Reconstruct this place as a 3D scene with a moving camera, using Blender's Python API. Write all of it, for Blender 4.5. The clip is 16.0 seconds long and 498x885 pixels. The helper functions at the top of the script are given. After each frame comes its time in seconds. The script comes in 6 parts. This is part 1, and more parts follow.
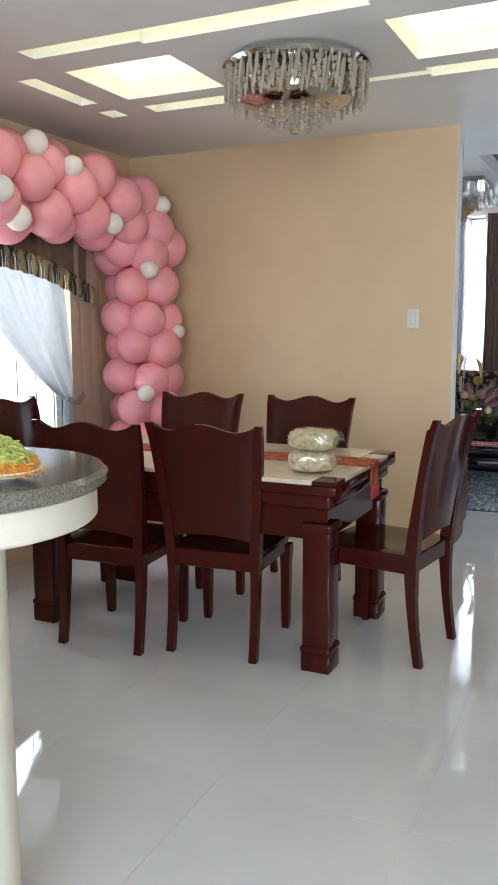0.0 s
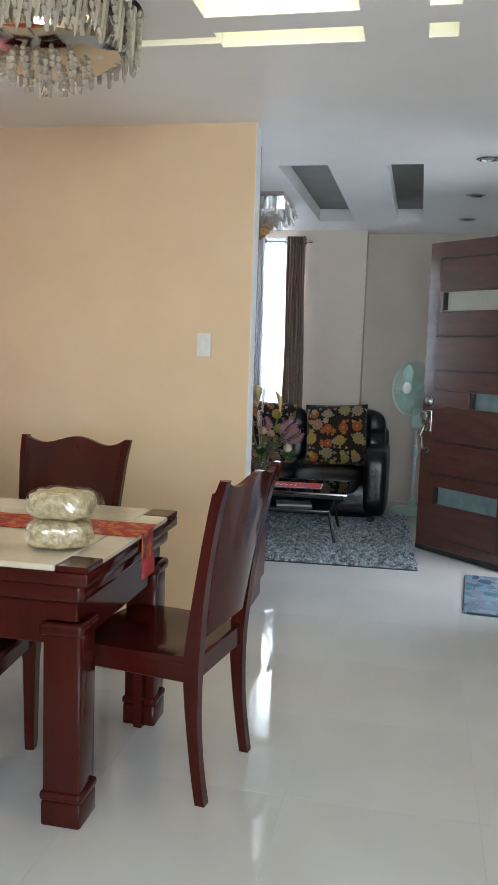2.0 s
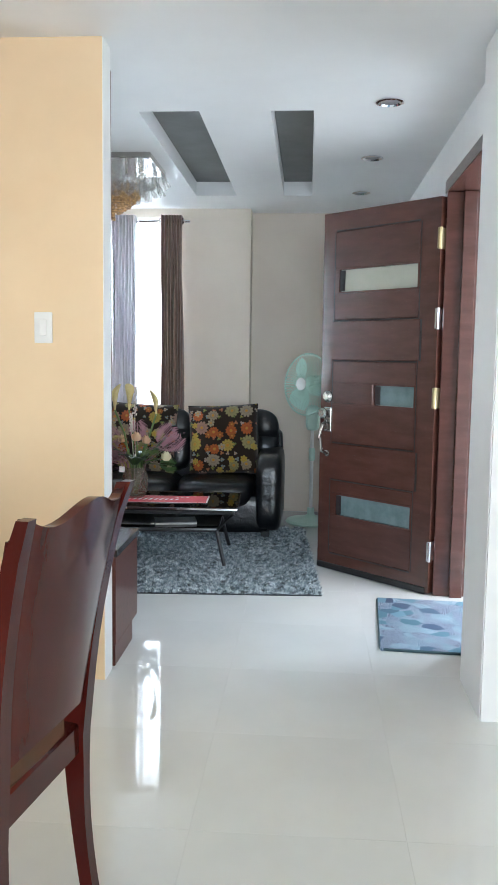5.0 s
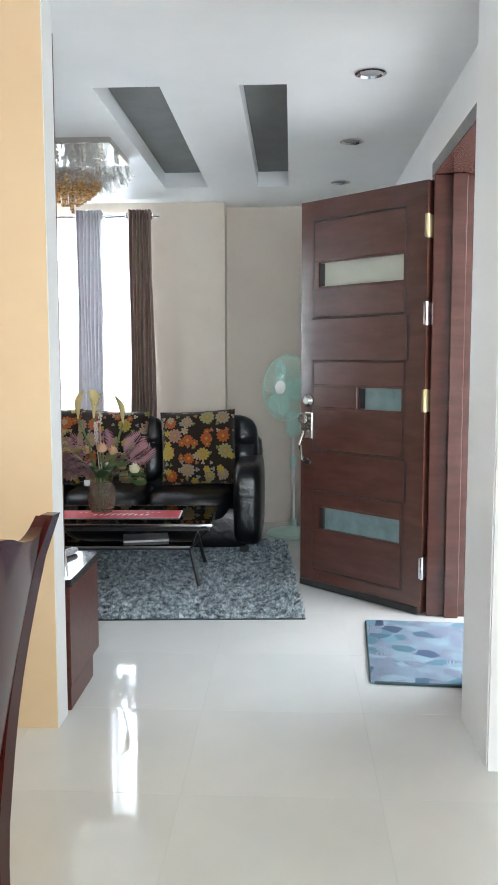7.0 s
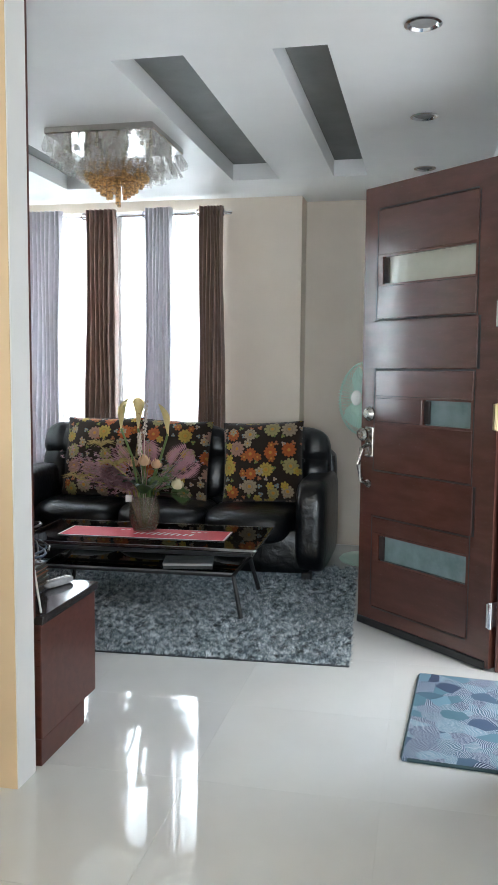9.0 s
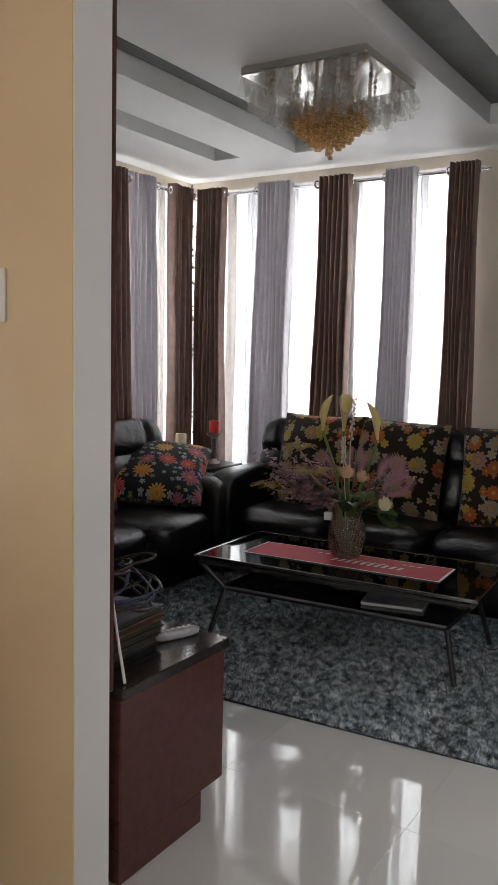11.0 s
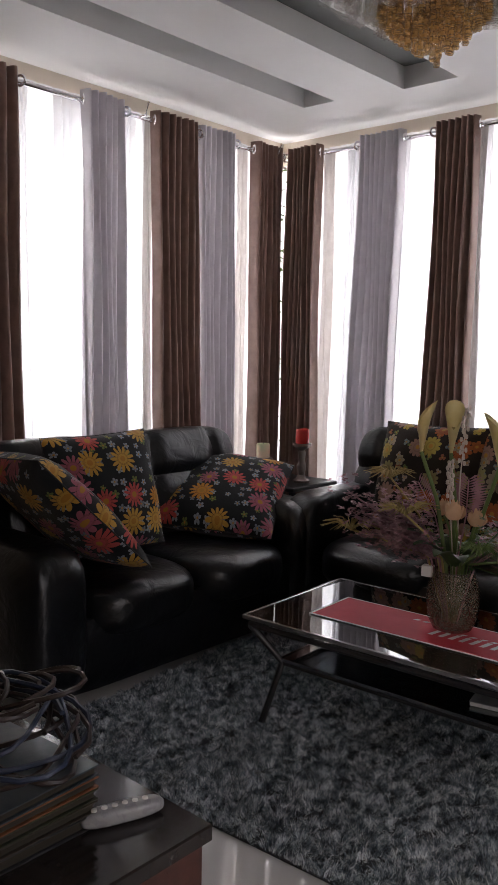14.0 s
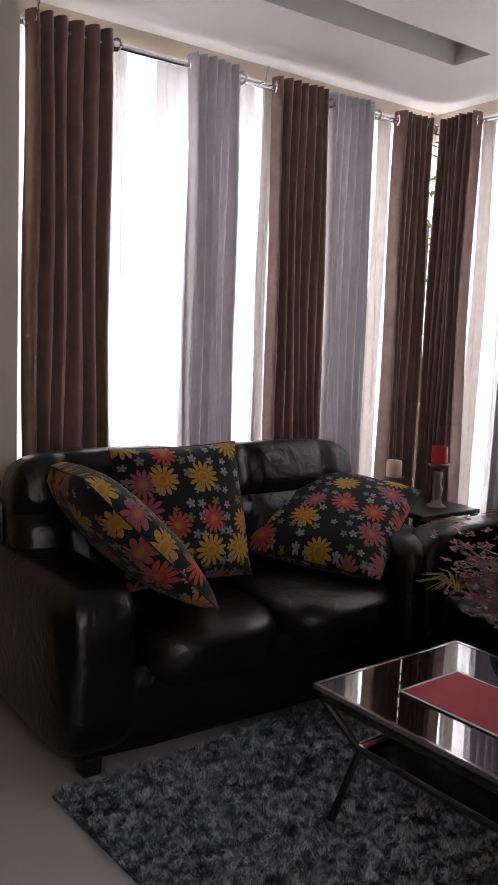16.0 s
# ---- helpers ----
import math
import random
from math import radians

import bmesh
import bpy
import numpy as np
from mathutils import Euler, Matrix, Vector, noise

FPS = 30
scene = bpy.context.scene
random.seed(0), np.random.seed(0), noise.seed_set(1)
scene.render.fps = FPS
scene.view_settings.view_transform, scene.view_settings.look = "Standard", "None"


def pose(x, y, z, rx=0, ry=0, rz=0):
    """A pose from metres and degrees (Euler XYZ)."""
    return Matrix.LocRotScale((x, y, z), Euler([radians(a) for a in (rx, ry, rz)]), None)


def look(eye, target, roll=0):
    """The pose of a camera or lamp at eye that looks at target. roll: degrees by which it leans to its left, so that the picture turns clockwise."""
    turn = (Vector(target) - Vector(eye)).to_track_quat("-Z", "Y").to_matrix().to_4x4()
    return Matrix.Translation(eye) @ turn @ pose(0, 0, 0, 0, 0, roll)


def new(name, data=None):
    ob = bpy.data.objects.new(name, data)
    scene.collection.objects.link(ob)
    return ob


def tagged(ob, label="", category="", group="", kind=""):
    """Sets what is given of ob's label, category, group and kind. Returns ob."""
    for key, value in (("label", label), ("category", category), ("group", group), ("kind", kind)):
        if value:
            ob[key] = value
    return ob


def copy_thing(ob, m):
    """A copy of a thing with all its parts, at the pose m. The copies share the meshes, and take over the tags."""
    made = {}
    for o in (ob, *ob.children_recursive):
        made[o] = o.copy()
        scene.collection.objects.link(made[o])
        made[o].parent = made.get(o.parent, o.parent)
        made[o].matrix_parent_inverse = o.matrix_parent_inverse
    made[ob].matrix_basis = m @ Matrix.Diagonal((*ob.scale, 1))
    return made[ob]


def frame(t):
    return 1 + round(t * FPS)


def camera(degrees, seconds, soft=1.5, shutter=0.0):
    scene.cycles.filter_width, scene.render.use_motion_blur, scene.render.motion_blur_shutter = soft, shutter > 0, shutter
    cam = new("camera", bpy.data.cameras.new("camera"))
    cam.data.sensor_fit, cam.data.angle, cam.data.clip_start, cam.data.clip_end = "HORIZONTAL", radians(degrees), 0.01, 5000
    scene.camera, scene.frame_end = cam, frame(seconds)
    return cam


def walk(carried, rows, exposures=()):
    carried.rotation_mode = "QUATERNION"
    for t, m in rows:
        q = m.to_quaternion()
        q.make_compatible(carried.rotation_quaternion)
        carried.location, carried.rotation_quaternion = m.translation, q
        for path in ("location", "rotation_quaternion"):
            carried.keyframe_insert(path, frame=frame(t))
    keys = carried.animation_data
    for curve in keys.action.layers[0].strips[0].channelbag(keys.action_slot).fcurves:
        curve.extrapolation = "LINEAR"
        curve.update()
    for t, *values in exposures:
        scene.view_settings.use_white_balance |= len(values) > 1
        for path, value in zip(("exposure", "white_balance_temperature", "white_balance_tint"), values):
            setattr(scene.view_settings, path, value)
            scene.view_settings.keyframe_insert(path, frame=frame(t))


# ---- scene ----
cam = camera(33.8, 16.0)
PATH = [
    (0, (0.461, 1.023, 1.398), (-0.385, 2.812, 1.107), -0.2),
    (0.5, (0.506, 1.219, 1.444), (-0.238, 3.059, 1.191), 1.0),
    (1, (0.451, 1.428, 1.415), (-0.128, 3.332, 1.215), 2.7),
    (1.5, (0.356, 1.651, 1.424), (-0.11, 3.586, 1.226), 2.4),
    (2, (0.312, 1.867, 1.405), (-0.086, 3.814, 1.177), 1.9),
    (2.5, (0.271, 2.014, 1.39), (-0.038, 3.976, 1.153), 1.8),
    (3, (0.22, 2.139, 1.393), (-0.032, 4.108, 1.149), 0.8),
    (3.5, (0.21, 2.274, 1.358), (-0.059, 4.239, 1.101), 0.4),
    (4, (0.235, 2.42, 1.359), (-0.033, 4.389, 1.135), 0.8),
    (4.5, (0.251, 2.572, 1.331), (0.064, 4.551, 1.114), 1.0),
    (5, (0.269, 2.758, 1.313), (0.128, 4.742, 1.105), 0.8),
    (7.5, (0.314, 3.26, 1.292), (0.212, 5.249, 1.1), -0.1),
    (8, (0.395, 3.392, 1.283), (0.209, 5.375, 1.107), -0.8),
    (8.5, (0.525, 3.525, 1.293), (0.242, 5.497, 1.114), -0.6),
    (9, (0.668, 3.709, 1.296), (0.247, 5.656, 1.116), 0.5),
    (9.5, (0.764, 3.911, 1.292), (0.166, 5.808, 1.084), 1.1),
    (10, (0.832, 4.13, 1.303), (0.043, 5.955, 1.093), 1.6),
    (12.5, (0.435, 5.406, 1.277), (-0.812, 6.957, 1.074), 0.4),
    (13, (0.392, 5.561, 1.28), (-0.882, 7.091, 1.087), 0.9),
    (13.5, (0.372, 5.581, 1.299), (-0.92, 7.093, 1.089), 1.2),
    (14, (0.366, 5.606, 1.276), (-0.955, 7.091, 1.052), 1.2),
    (14.5, (0.362, 5.694, 1.249), (-0.991, 7.151, 1.033), 1.1),
    (15, (0.284, 5.873, 1.276), (-1.132, 7.273, 1.086), 1.1),
    (15.5, (0.237, 6.044, 1.279), (-1.275, 7.339, 1.081), 1.7),
    (16, (0.185, 6.205, 1.297), (-1.429, 7.36, 1.055), 2.4),
]
EXPOSURES = [(0, 0.27, 5650, 8), (1.5, 0.34, 5800, 8), (3, 0.74, 5500, 5), (3.5, 0.93, 5500, 5), (5, 1.06, 5600, 5), (7.5, 1.1, 5900, 6), (8.5, 1.02, 5950, 6), (9, 0.8, 5920, 6), (9.5, 0.38, 6200, 7), (10, -0.1, 6450, 9), (12.5, -0.46, 6650, 20), (13.5, -0.52, 6700, 21), (16, -0.6, 6850, 24)]
walk(cam, [(t, look(eye, target, roll)) for t, eye, target, roll in PATH], EXPOSURES)

# ---- world and light ----
CEIL = 2.5
world = bpy.data.worlds.new("world")
scene.world = world
world.use_nodes = True
sky = world.node_tree.nodes.new("ShaderNodeTexSky")
sky.sky_type, sky.sun_disc = "NISHITA", False
sky.dust_density = 7.0
sky.sun_elevation, sky.sun_rotation = radians(50), radians(120)
backg = world.node_tree.nodes["Background"]
backg.inputs["Strength"].default_value = 0.15
world.node_tree.links.new(sky.outputs[0], backg.inputs[0])


def lamp(name, kind, m, energy, color, size=None, angle=None):
    data = bpy.data.lights.new(name, kind)
    data.energy, data.color = energy, color
    if size:
        data.shape, data.size, data.size_y = "RECTANGLE", size[0], size[1]
    if angle:
        data.angle = radians(angle)
    ob = new(name, data)
    ob.matrix_world = m
    return ob


DAY = (0.93, 0.97, 1.0)
lamp("sun", "SUN", look((0, 0, 8), (-1.2, 0.8, 5.5)), 1.2, (1, 0.96, 0.9), angle=12)
lamp("window_daylight_far", "AREA", look((-1.85, 9.94, 1.3), (-1.85, 5.94, 0.4)), 185, DAY, (2.4, 2.0))
lamp("window_daylight_side", "AREA", look((-3.3, 8.3, 1.3), (0.7, 8.3, 0.4)), 205, DAY, (2.7, 2.0))
lamp("window_daylight_dining", "AREA", look((-3.25, 5.1, 1.45), (5, 5.1, 1.4)), 78, DAY, (3.2, 1.8))
lamp("doorway_daylight", "AREA", look((1.7, 6.85, 1.25), (0, 6.85, 0.9)), 15, DAY, (0.9, 2.1))
lamp("kitchen_daylight", "AREA", look((1.0, -1.2, 1.5), (0, 5, 1.2)), 112, DAY, (2.4, 1.5))

# ---- materials ----


def mat_new(name):
    m = bpy.data.materials.new(name)
    m.use_nodes = True
    nt = m.node_tree
    return m, nt, nt.nodes["Principled BSDF"]


def node(nt, kind, **props):
    n = nt.nodes.new(kind)
    for key, value in props.items():
        if key in n.inputs:
            n.inputs[key].default_value = value
    return n


def col4(c):
    return (c[0], c[1], c[2], 1)


def surface(name, a, b, rough=0.5, metal=0.0, scale=8.0, fine=60.0, bump=0.05, stretch=(1, 1, 1), coat=0.0, rnd=0.0, spec=0.5, mix=(0.35, 0.65), rough_var=0.08):
    """Two tones mixed by coarse noise, a fine grain in the relief and gloss; rnd: tone shift from object to object."""
    m, nt, p = mat_new(name)
    L = nt.links.new
    co = node(nt, "ShaderNodeTexCoord")
    mp = node(nt, "ShaderNodeMapping")
    mp.inputs["Scale"].default_value = stretch
    L(co.outputs["Object"], mp.inputs["Vector"])
    n1 = node(nt, "ShaderNodeTexNoise", Scale=scale, Detail=6.0, Roughness=0.6)
    n2 = node(nt, "ShaderNodeTexNoise", Scale=fine, Detail=3.0)
    L(mp.outputs[0], n1.inputs["Vector"])
    L(mp.outputs[0], n2.inputs["Vector"])
    rp = node(nt, "ShaderNodeValToRGB")
    rp.color_ramp.elements[0].position, rp.color_ramp.elements[1].position = mix
    rp.color_ramp.elements[0].color, rp.color_ramp.elements[1].color = col4(a), col4(b)
    L(n1.outputs[0], rp.inputs[0])
    out = rp.outputs[0]
    if rnd:
        info = node(nt, "ShaderNodeObjectInfo")
        hs = node(nt, "ShaderNodeHueSaturation")
        mr = node(nt, "ShaderNodeMapRange")
        mr.inputs["To Min"].default_value, mr.inputs["To Max"].default_value = 1 - rnd, 1 + rnd
        L(info.outputs["Random"], mr.inputs["Value"])
        L(mr.outputs[0], hs.inputs["Value"])
        L(out, hs.inputs["Color"])
        out = hs.outputs[0]
    L(out, p.inputs["Base Color"])
    rr = node(nt, "ShaderNodeMapRange")
    rr.inputs["To Min"].default_value, rr.inputs["To Max"].default_value = max(0.02, rough - rough_var), rough + rough_var
    L(n2.outputs[0], rr.inputs["Value"])
    L(rr.outputs[0], p.inputs["Roughness"])
    p.inputs["Metallic"].default_value = metal
    p.inputs["Coat Weight"].default_value = coat
    p.inputs["Coat Roughness"].default_value = 0.08
    p.inputs["Specular IOR Level"].default_value = spec
    if bump:
        bp = node(nt, "ShaderNodeBump", Strength=bump, Distance=0.01)
        L(n2.outputs[0], bp.inputs["Height"])
        L(bp.outputs[0], p.inputs["Normal"])
    return m


def cloth(name, a, b, through_light, scale=14.0, fine=500.0, rough=0.8, sheen=0.2, clear=0.0):
    """Woven fabric that lets part of the light through."""
    m = surface(name, a, b, rough, 0, scale, fine, 0.12)
    nt = m.node_tree
    p = nt.nodes["Principled BSDF"]
    p.inputs["Sheen Weight"].default_value = sheen
    tr = node(nt, "ShaderNodeBsdfTranslucent")
    tr.inputs["Color"].default_value = col4([0.5 * (u + v) for u, v in zip(a, b)])
    mx = node(nt, "ShaderNodeMixShader", Fac=through_light)
    nt.links.new(p.outputs[0], mx.inputs[1])
    nt.links.new(tr.outputs[0], mx.inputs[2])
    out = mx
    if clear:
        tp = node(nt, "ShaderNodeBsdfTransparent")
        m2 = node(nt, "ShaderNodeMixShader", Fac=clear)
        nt.links.new(mx.outputs[0], m2.inputs[1])
        nt.links.new(tp.outputs[0], m2.inputs[2])
        out = m2
    nt.links.new(out.outputs[0], nt.nodes["Material Output"].inputs[0])
    return m


def pane_glass(name, tint, gloss=0.05, rough=0.02):
    m, nt, p = mat_new(name)
    tp = node(nt, "ShaderNodeBsdfTransparent")
    tp.inputs["Color"].default_value = col4(tint)
    gl = node(nt, "ShaderNodeBsdfGlossy", Roughness=rough)
    mx = node(nt, "ShaderNodeMixShader", Fac=gloss)
    nt.links.new(tp.outputs[0], mx.inputs[1])
    nt.links.new(gl.outputs[0], mx.inputs[2])
    nt.links.new(mx.outputs[0], nt.nodes["Material Output"].inputs[0])
    return m


def solid_glass(name, tint, rough=0.03, ior=1.48):
    m, nt, p = mat_new(name)
    p.inputs["Base Color"].default_value = col4(tint)
    p.inputs["Roughness"].default_value = rough
    p.inputs["IOR"].default_value = ior
    p.inputs["Transmission Weight"].default_value = 1.0
    return m


def glow(name, color, strength):
    m, nt, p = mat_new(name)
    p.inputs["Base Color"].default_value = col4(color)
    p.inputs["Emission Color"].default_value = col4(color)
    p.inputs["Emission Strength"].default_value = strength
    return m


CREAM = surface("cream_paint", (0.7, 0.52, 0.32), (0.74, 0.56, 0.35), 0.5, scale=2.5, fine=220, bump=0.05)
BEIGE = surface("beige_paint", (0.645, 0.56, 0.465), (0.685, 0.6, 0.5), 0.55, scale=2.5, fine=220, bump=0.05)
WHITE = surface("white_paint", (0.76, 0.76, 0.75), (0.8, 0.8, 0.79), 0.55, scale=2.0, fine=200, bump=0.04)
TILE = surface("porcelain_tile", (0.655, 0.66, 0.65), (0.705, 0.71, 0.7), 0.035, scale=1.6, fine=11, bump=0.007, rnd=0.008, rough_var=0.012, spec=0.75)
GROUT = surface("tile_joint", (0.62, 0.62, 0.605), (0.66, 0.66, 0.645), 0.3)
DOORWOOD = surface("door_wood", (0.078, 0.03, 0.022), (0.106, 0.042, 0.031), 0.24, scale=3, fine=50, stretch=(1.5, 1.5, 6), bump=0.014, coat=0.6)
MAHOG = surface("mahogany_lacquer", (0.04, 0.0054, 0.0037), (0.055, 0.0074, 0.005), 0.12, scale=5, fine=60, stretch=(3, 3, 0.4), bump=0.008, coat=0.0, spec=0.26)
CABWOOD = surface("console_veneer", (0.06, 0.017, 0.012), (0.1, 0.03, 0.021), 0.3, scale=4, fine=60, stretch=(1, 8, 8), bump=0.015)
LEATHER = surface("black_leather", (0.0025, 0.003, 0.0042), (0.005, 0.006, 0.008), 0.3, scale=7, fine=40, bump=0.006, rough_var=0.02, spec=0.55)


def creased(m):
    """Soft hide creases added to the relief."""
    nt = m.node_tree
    co = node(nt, "ShaderNodeTexCoord")
    big = node(nt, "ShaderNodeTexNoise", Scale=11.0, Detail=3.0, Roughness=0.5, Distortion=1.6)
    b1 = node(nt, "ShaderNodeBump", Strength=0.27, Distance=0.02)
    nt.links.new(co.outputs["Object"], big.inputs["Vector"])
    nt.links.new(big.outputs[0], b1.inputs["Height"])
    nt.links.new(b1.outputs[0], nt.nodes["Principled BSDF"].inputs["Normal"])
    return m


creased(LEATHER)
# paler tan carries the window light on the brown curtains' edges
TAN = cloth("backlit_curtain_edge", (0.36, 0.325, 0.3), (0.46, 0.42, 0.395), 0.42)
BROWN = cloth("brown_curtain_fabric", (0.2, 0.118, 0.092), (0.27, 0.168, 0.134), 0.015, rough=0.3, sheen=0.2)
GREY = cloth("grey_curtain_fabric", (0.6, 0.57, 0.605), (0.66, 0.63, 0.665), 0.05, rough=0.5)
# greyer voile, the shade of the sheer's folds put into its colour
VOILE_SHADE = cloth("shaded_voile", (0.56, 0.56, 0.58), (0.68, 0.67, 0.68), 0.48, scale=9, sheen=0.0)
SHEER = cloth("white_sheer_voile", (0.84, 0.84, 0.84), (0.9, 0.9, 0.9), 0.55, clear=0.14, sheen=0.0)
CHROME = surface("chrome", (0.7, 0.7, 0.72), (0.78, 0.78, 0.8), 0.12, 1.0, bump=0)
BRASS = surface("brass", (0.45, 0.36, 0.2), (0.55, 0.45, 0.27), 0.4, 1.0, bump=0)
BLACKMETAL = surface("black_metal", (0.012, 0.012, 0.013), (0.02, 0.02, 0.021), 0.38, 0.0, bump=0.02)
DARKFRAME = surface("dark_window_metal", (0.02, 0.022, 0.025), (0.035, 0.037, 0.04), 0.4, 0.3)
PANE = pane_glass("clear_pane", (0.96, 0.98, 0.97))
LIGHTPANEL = glow("light_panel", (1.0, 0.9, 0.5), 1.6)
PLASTIC = surface("white_plastic", (0.72, 0.71, 0.68), (0.78, 0.77, 0.74), 0.35, bump=0.01)

# ---- mesh helpers ----


class Mesh:
    """Collects vertices and faces of one part."""

    def __init__(self):
        self.v, self.f, self.uv = [], [], None

    def add(self, verts, faces, m=None):
        k = len(self.v)
        self.v += [tuple(m @ Vector(p)) for p in verts] if m else [tuple(p) for p in verts]
        self.f += [tuple(i + k for i in q) for q in faces]
        return self

    def data(self, name, material, smooth=True):
        me = bpy.data.meshes.new(name)
        me.from_pydata(self.v, [], self.f)
        bm = bmesh.new()
        bm.from_mesh(me)
        bmesh.ops.recalc_face_normals(bm, faces=bm.faces)
        bm.to_mesh(me)
        bm.free()
        if smooth:
            me.polygons.foreach_set("use_smooth", [True] * len(me.polygons))
            me.set_sharp_from_angle(angle=radians(38))
        me.materials.append(material)
        return me


def box(lo, hi, bevel=0.004, seg=1, m=None):
    """A box from corner to corner with rounded edges."""
    bm = bmesh.new()
    bmesh.ops.create_cube(bm, size=1)
    for v in bm.verts:
        v.co = Vector([lo[i] + (hi[i] - lo[i]) * (v.co[i] + 0.5) for i in range(3)])
    if bevel:
        bmesh.ops.bevel(bm, geom=bm.edges[:], offset=bevel, segments=seg, affect="EDGES", profile=0.5)
    bm.verts.index_update()
    out = Mesh().add([v.co for v in bm.verts], [[v.index for v in f.verts] for f in bm.faces], m)
    bm.free()
    return out


def soft(size, k=7.0, n=9, m=None, sag=0.0):
    """A padded block with full, rounded sides."""
    out = Mesh()
    half = [s / 2 for s in size]
    seen = {}
    verts, faces = [], []

    def vid(p):
        key = tuple(round(c, 5) for c in p)
        if key not in seen:
            r = (sum(abs(c) ** k for c in p)) ** (1 / k)
            q = [c / r for c in p]
            z = q[2] * half[2]
            if sag and q[2] > 0:
                z -= sag * (1 - q[0] ** 2) * (1 - q[1] ** 2)
            seen[key] = len(verts)
            verts.append((q[0] * half[0], q[1] * half[1], z))
        return seen[key]

    lin = [math.tan(math.pi / 4 * (-1 + 2 * i / n)) for i in range(n + 1)]
    lin = [math.copysign(abs(c) ** 0.7, c) for c in lin]
    for ax in range(3):
        for s in (-1, 1):
            for i in range(n):
                for j in range(n):
                    quad = []
                    for a, b in ((i, j), (i + 1, j), (i + 1, j + 1), (i, j + 1)):
                        p = [0, 0, 0]
                        p[ax], p[(ax + 1) % 3], p[(ax + 2) % 3] = s, lin[a], lin[b]
                        quad.append(vid(p))
                    faces.append(quad if s > 0 else quad[::-1])
    return out.add(verts, faces, m)


def lathe(profile, seg=24, m=None, caps=True):
    """A turned body about z from (radius, height) pairs."""
    verts, faces = [], []
    for r, z in profile:
        verts += [(r * math.cos(2 * math.pi * i / seg), r * math.sin(2 * math.pi * i / seg), z) for i in range(seg)]
    for a in range(len(profile) - 1):
        for i in range(seg):
            j = (i + 1) % seg
            faces.append((a * seg + i, a * seg + j, (a + 1) * seg + j, (a + 1) * seg + i))
    if caps:
        faces += [tuple(range(seg))[::-1], tuple(range((len(profile) - 1) * seg, len(profile) * seg))]
    return Mesh().add(verts, faces, m)


def tube(points, r, seg=8, r_end=None, flat=1.0):
    """A round bar along a line of points."""
    pts = [Vector(p) for p in points]
    verts, faces = [], []
    up = Vector((0.13, 0.21, 0.97))
    for i, p in enumerate(pts):
        d = (pts[min(i + 1, len(pts) - 1)] - pts[max(i - 1, 0)]).normalized()
        a = d.cross(up if abs(d.dot(up)) < 0.95 else Vector((1, 0, 0))).normalized()
        b = d.cross(a)
        rr = r if r_end is None else r + (r_end - r) * i / (len(pts) - 1)
        verts += [p + (a * math.cos(2 * math.pi * k / seg) + b * math.sin(2 * math.pi * k / seg) * flat) * rr for k in range(seg)]
    for i in range(len(pts) - 1):
        for k in range(seg):
            j = (k + 1) % seg
            faces.append((i * seg + k, i * seg + j, (i + 1) * seg + j, (i + 1) * seg + k))
    faces += [tuple(range(seg))[::-1], tuple(range((len(pts) - 1) * seg, len(pts) * seg))]
    return Mesh().add(verts, faces)


def cells(xs, ys, zs, solid):
    """A mesh of the filled cells of a grid: only faces between full and empty."""
    xs, ys, zs = sorted(set(xs)), sorted(set(ys)), sorted(set(zs))
    full = {(i, j, k) for i in range(len(xs) - 1) for j in range(len(ys) - 1) for k in range(len(zs) - 1)
            if solid((xs[i] + xs[i + 1]) / 2, (ys[j] + ys[j + 1]) / 2, (zs[k] + zs[k + 1]) / 2)}
    ids, verts, faces = {}, [], []

    def vid(i, j, k):
        if (i, j, k) not in ids:
            ids[(i, j, k)] = len(verts)
            verts.append((xs[i], ys[j], zs[k]))
        return ids[(i, j, k)]

    sides = [((1, 0, 0), ((1, 0, 0), (1, 1, 0), (1, 1, 1), (1, 0, 1))), ((-1, 0, 0), ((0, 0, 0), (0, 0, 1), (0, 1, 1), (0, 1, 0))),
             ((0, 1, 0), ((0, 1, 0), (0, 1, 1), (1, 1, 1), (1, 1, 0))), ((0, -1, 0), ((0, 0, 0), (1, 0, 0), (1, 0, 1), (0, 0, 1))),
             ((0, 0, 1), ((0, 0, 1), (1, 0, 1), (1, 1, 1), (0, 1, 1))), ((0, 0, -1), ((0, 0, 0), (0, 1, 0), (1, 1, 0), (1, 0, 0)))]
    for c in full:
        for d, quad in sides:
            if (c[0] + d[0], c[1] + d[1], c[2] + d[2]) not in full:
                faces.append([vid(c[0] + q[0], c[1] + q[1], c[2] + q[2]) for q in quad])
    return Mesh().add(verts, faces)


def part(name, mesh, material, parent, label="", smooth=True, m=None):
    """One mesh object under a thing or a part."""
    ob = new(name, mesh if isinstance(mesh, bpy.types.Mesh) else mesh.data(name, material, smooth))
    ob.parent = parent
    if m:
        ob.matrix_basis = m
    return tagged(ob, label)


def thing(name, label, category, m=None, group=""):
    ob = new(name)
    ob.empty_display_size = 0.1
    if m:
        ob.matrix_basis = m
    return tagged(ob, label, category, group)


def structure(name, mesh, material, label, category, smooth=False):
    return tagged(new(name, mesh.data(name, material, smooth)), label, category, kind="structure")


def inside(p, rects):
    return any(a <= p[0] <= b and c <= p[1] <= d for a, b, c, d in rects)


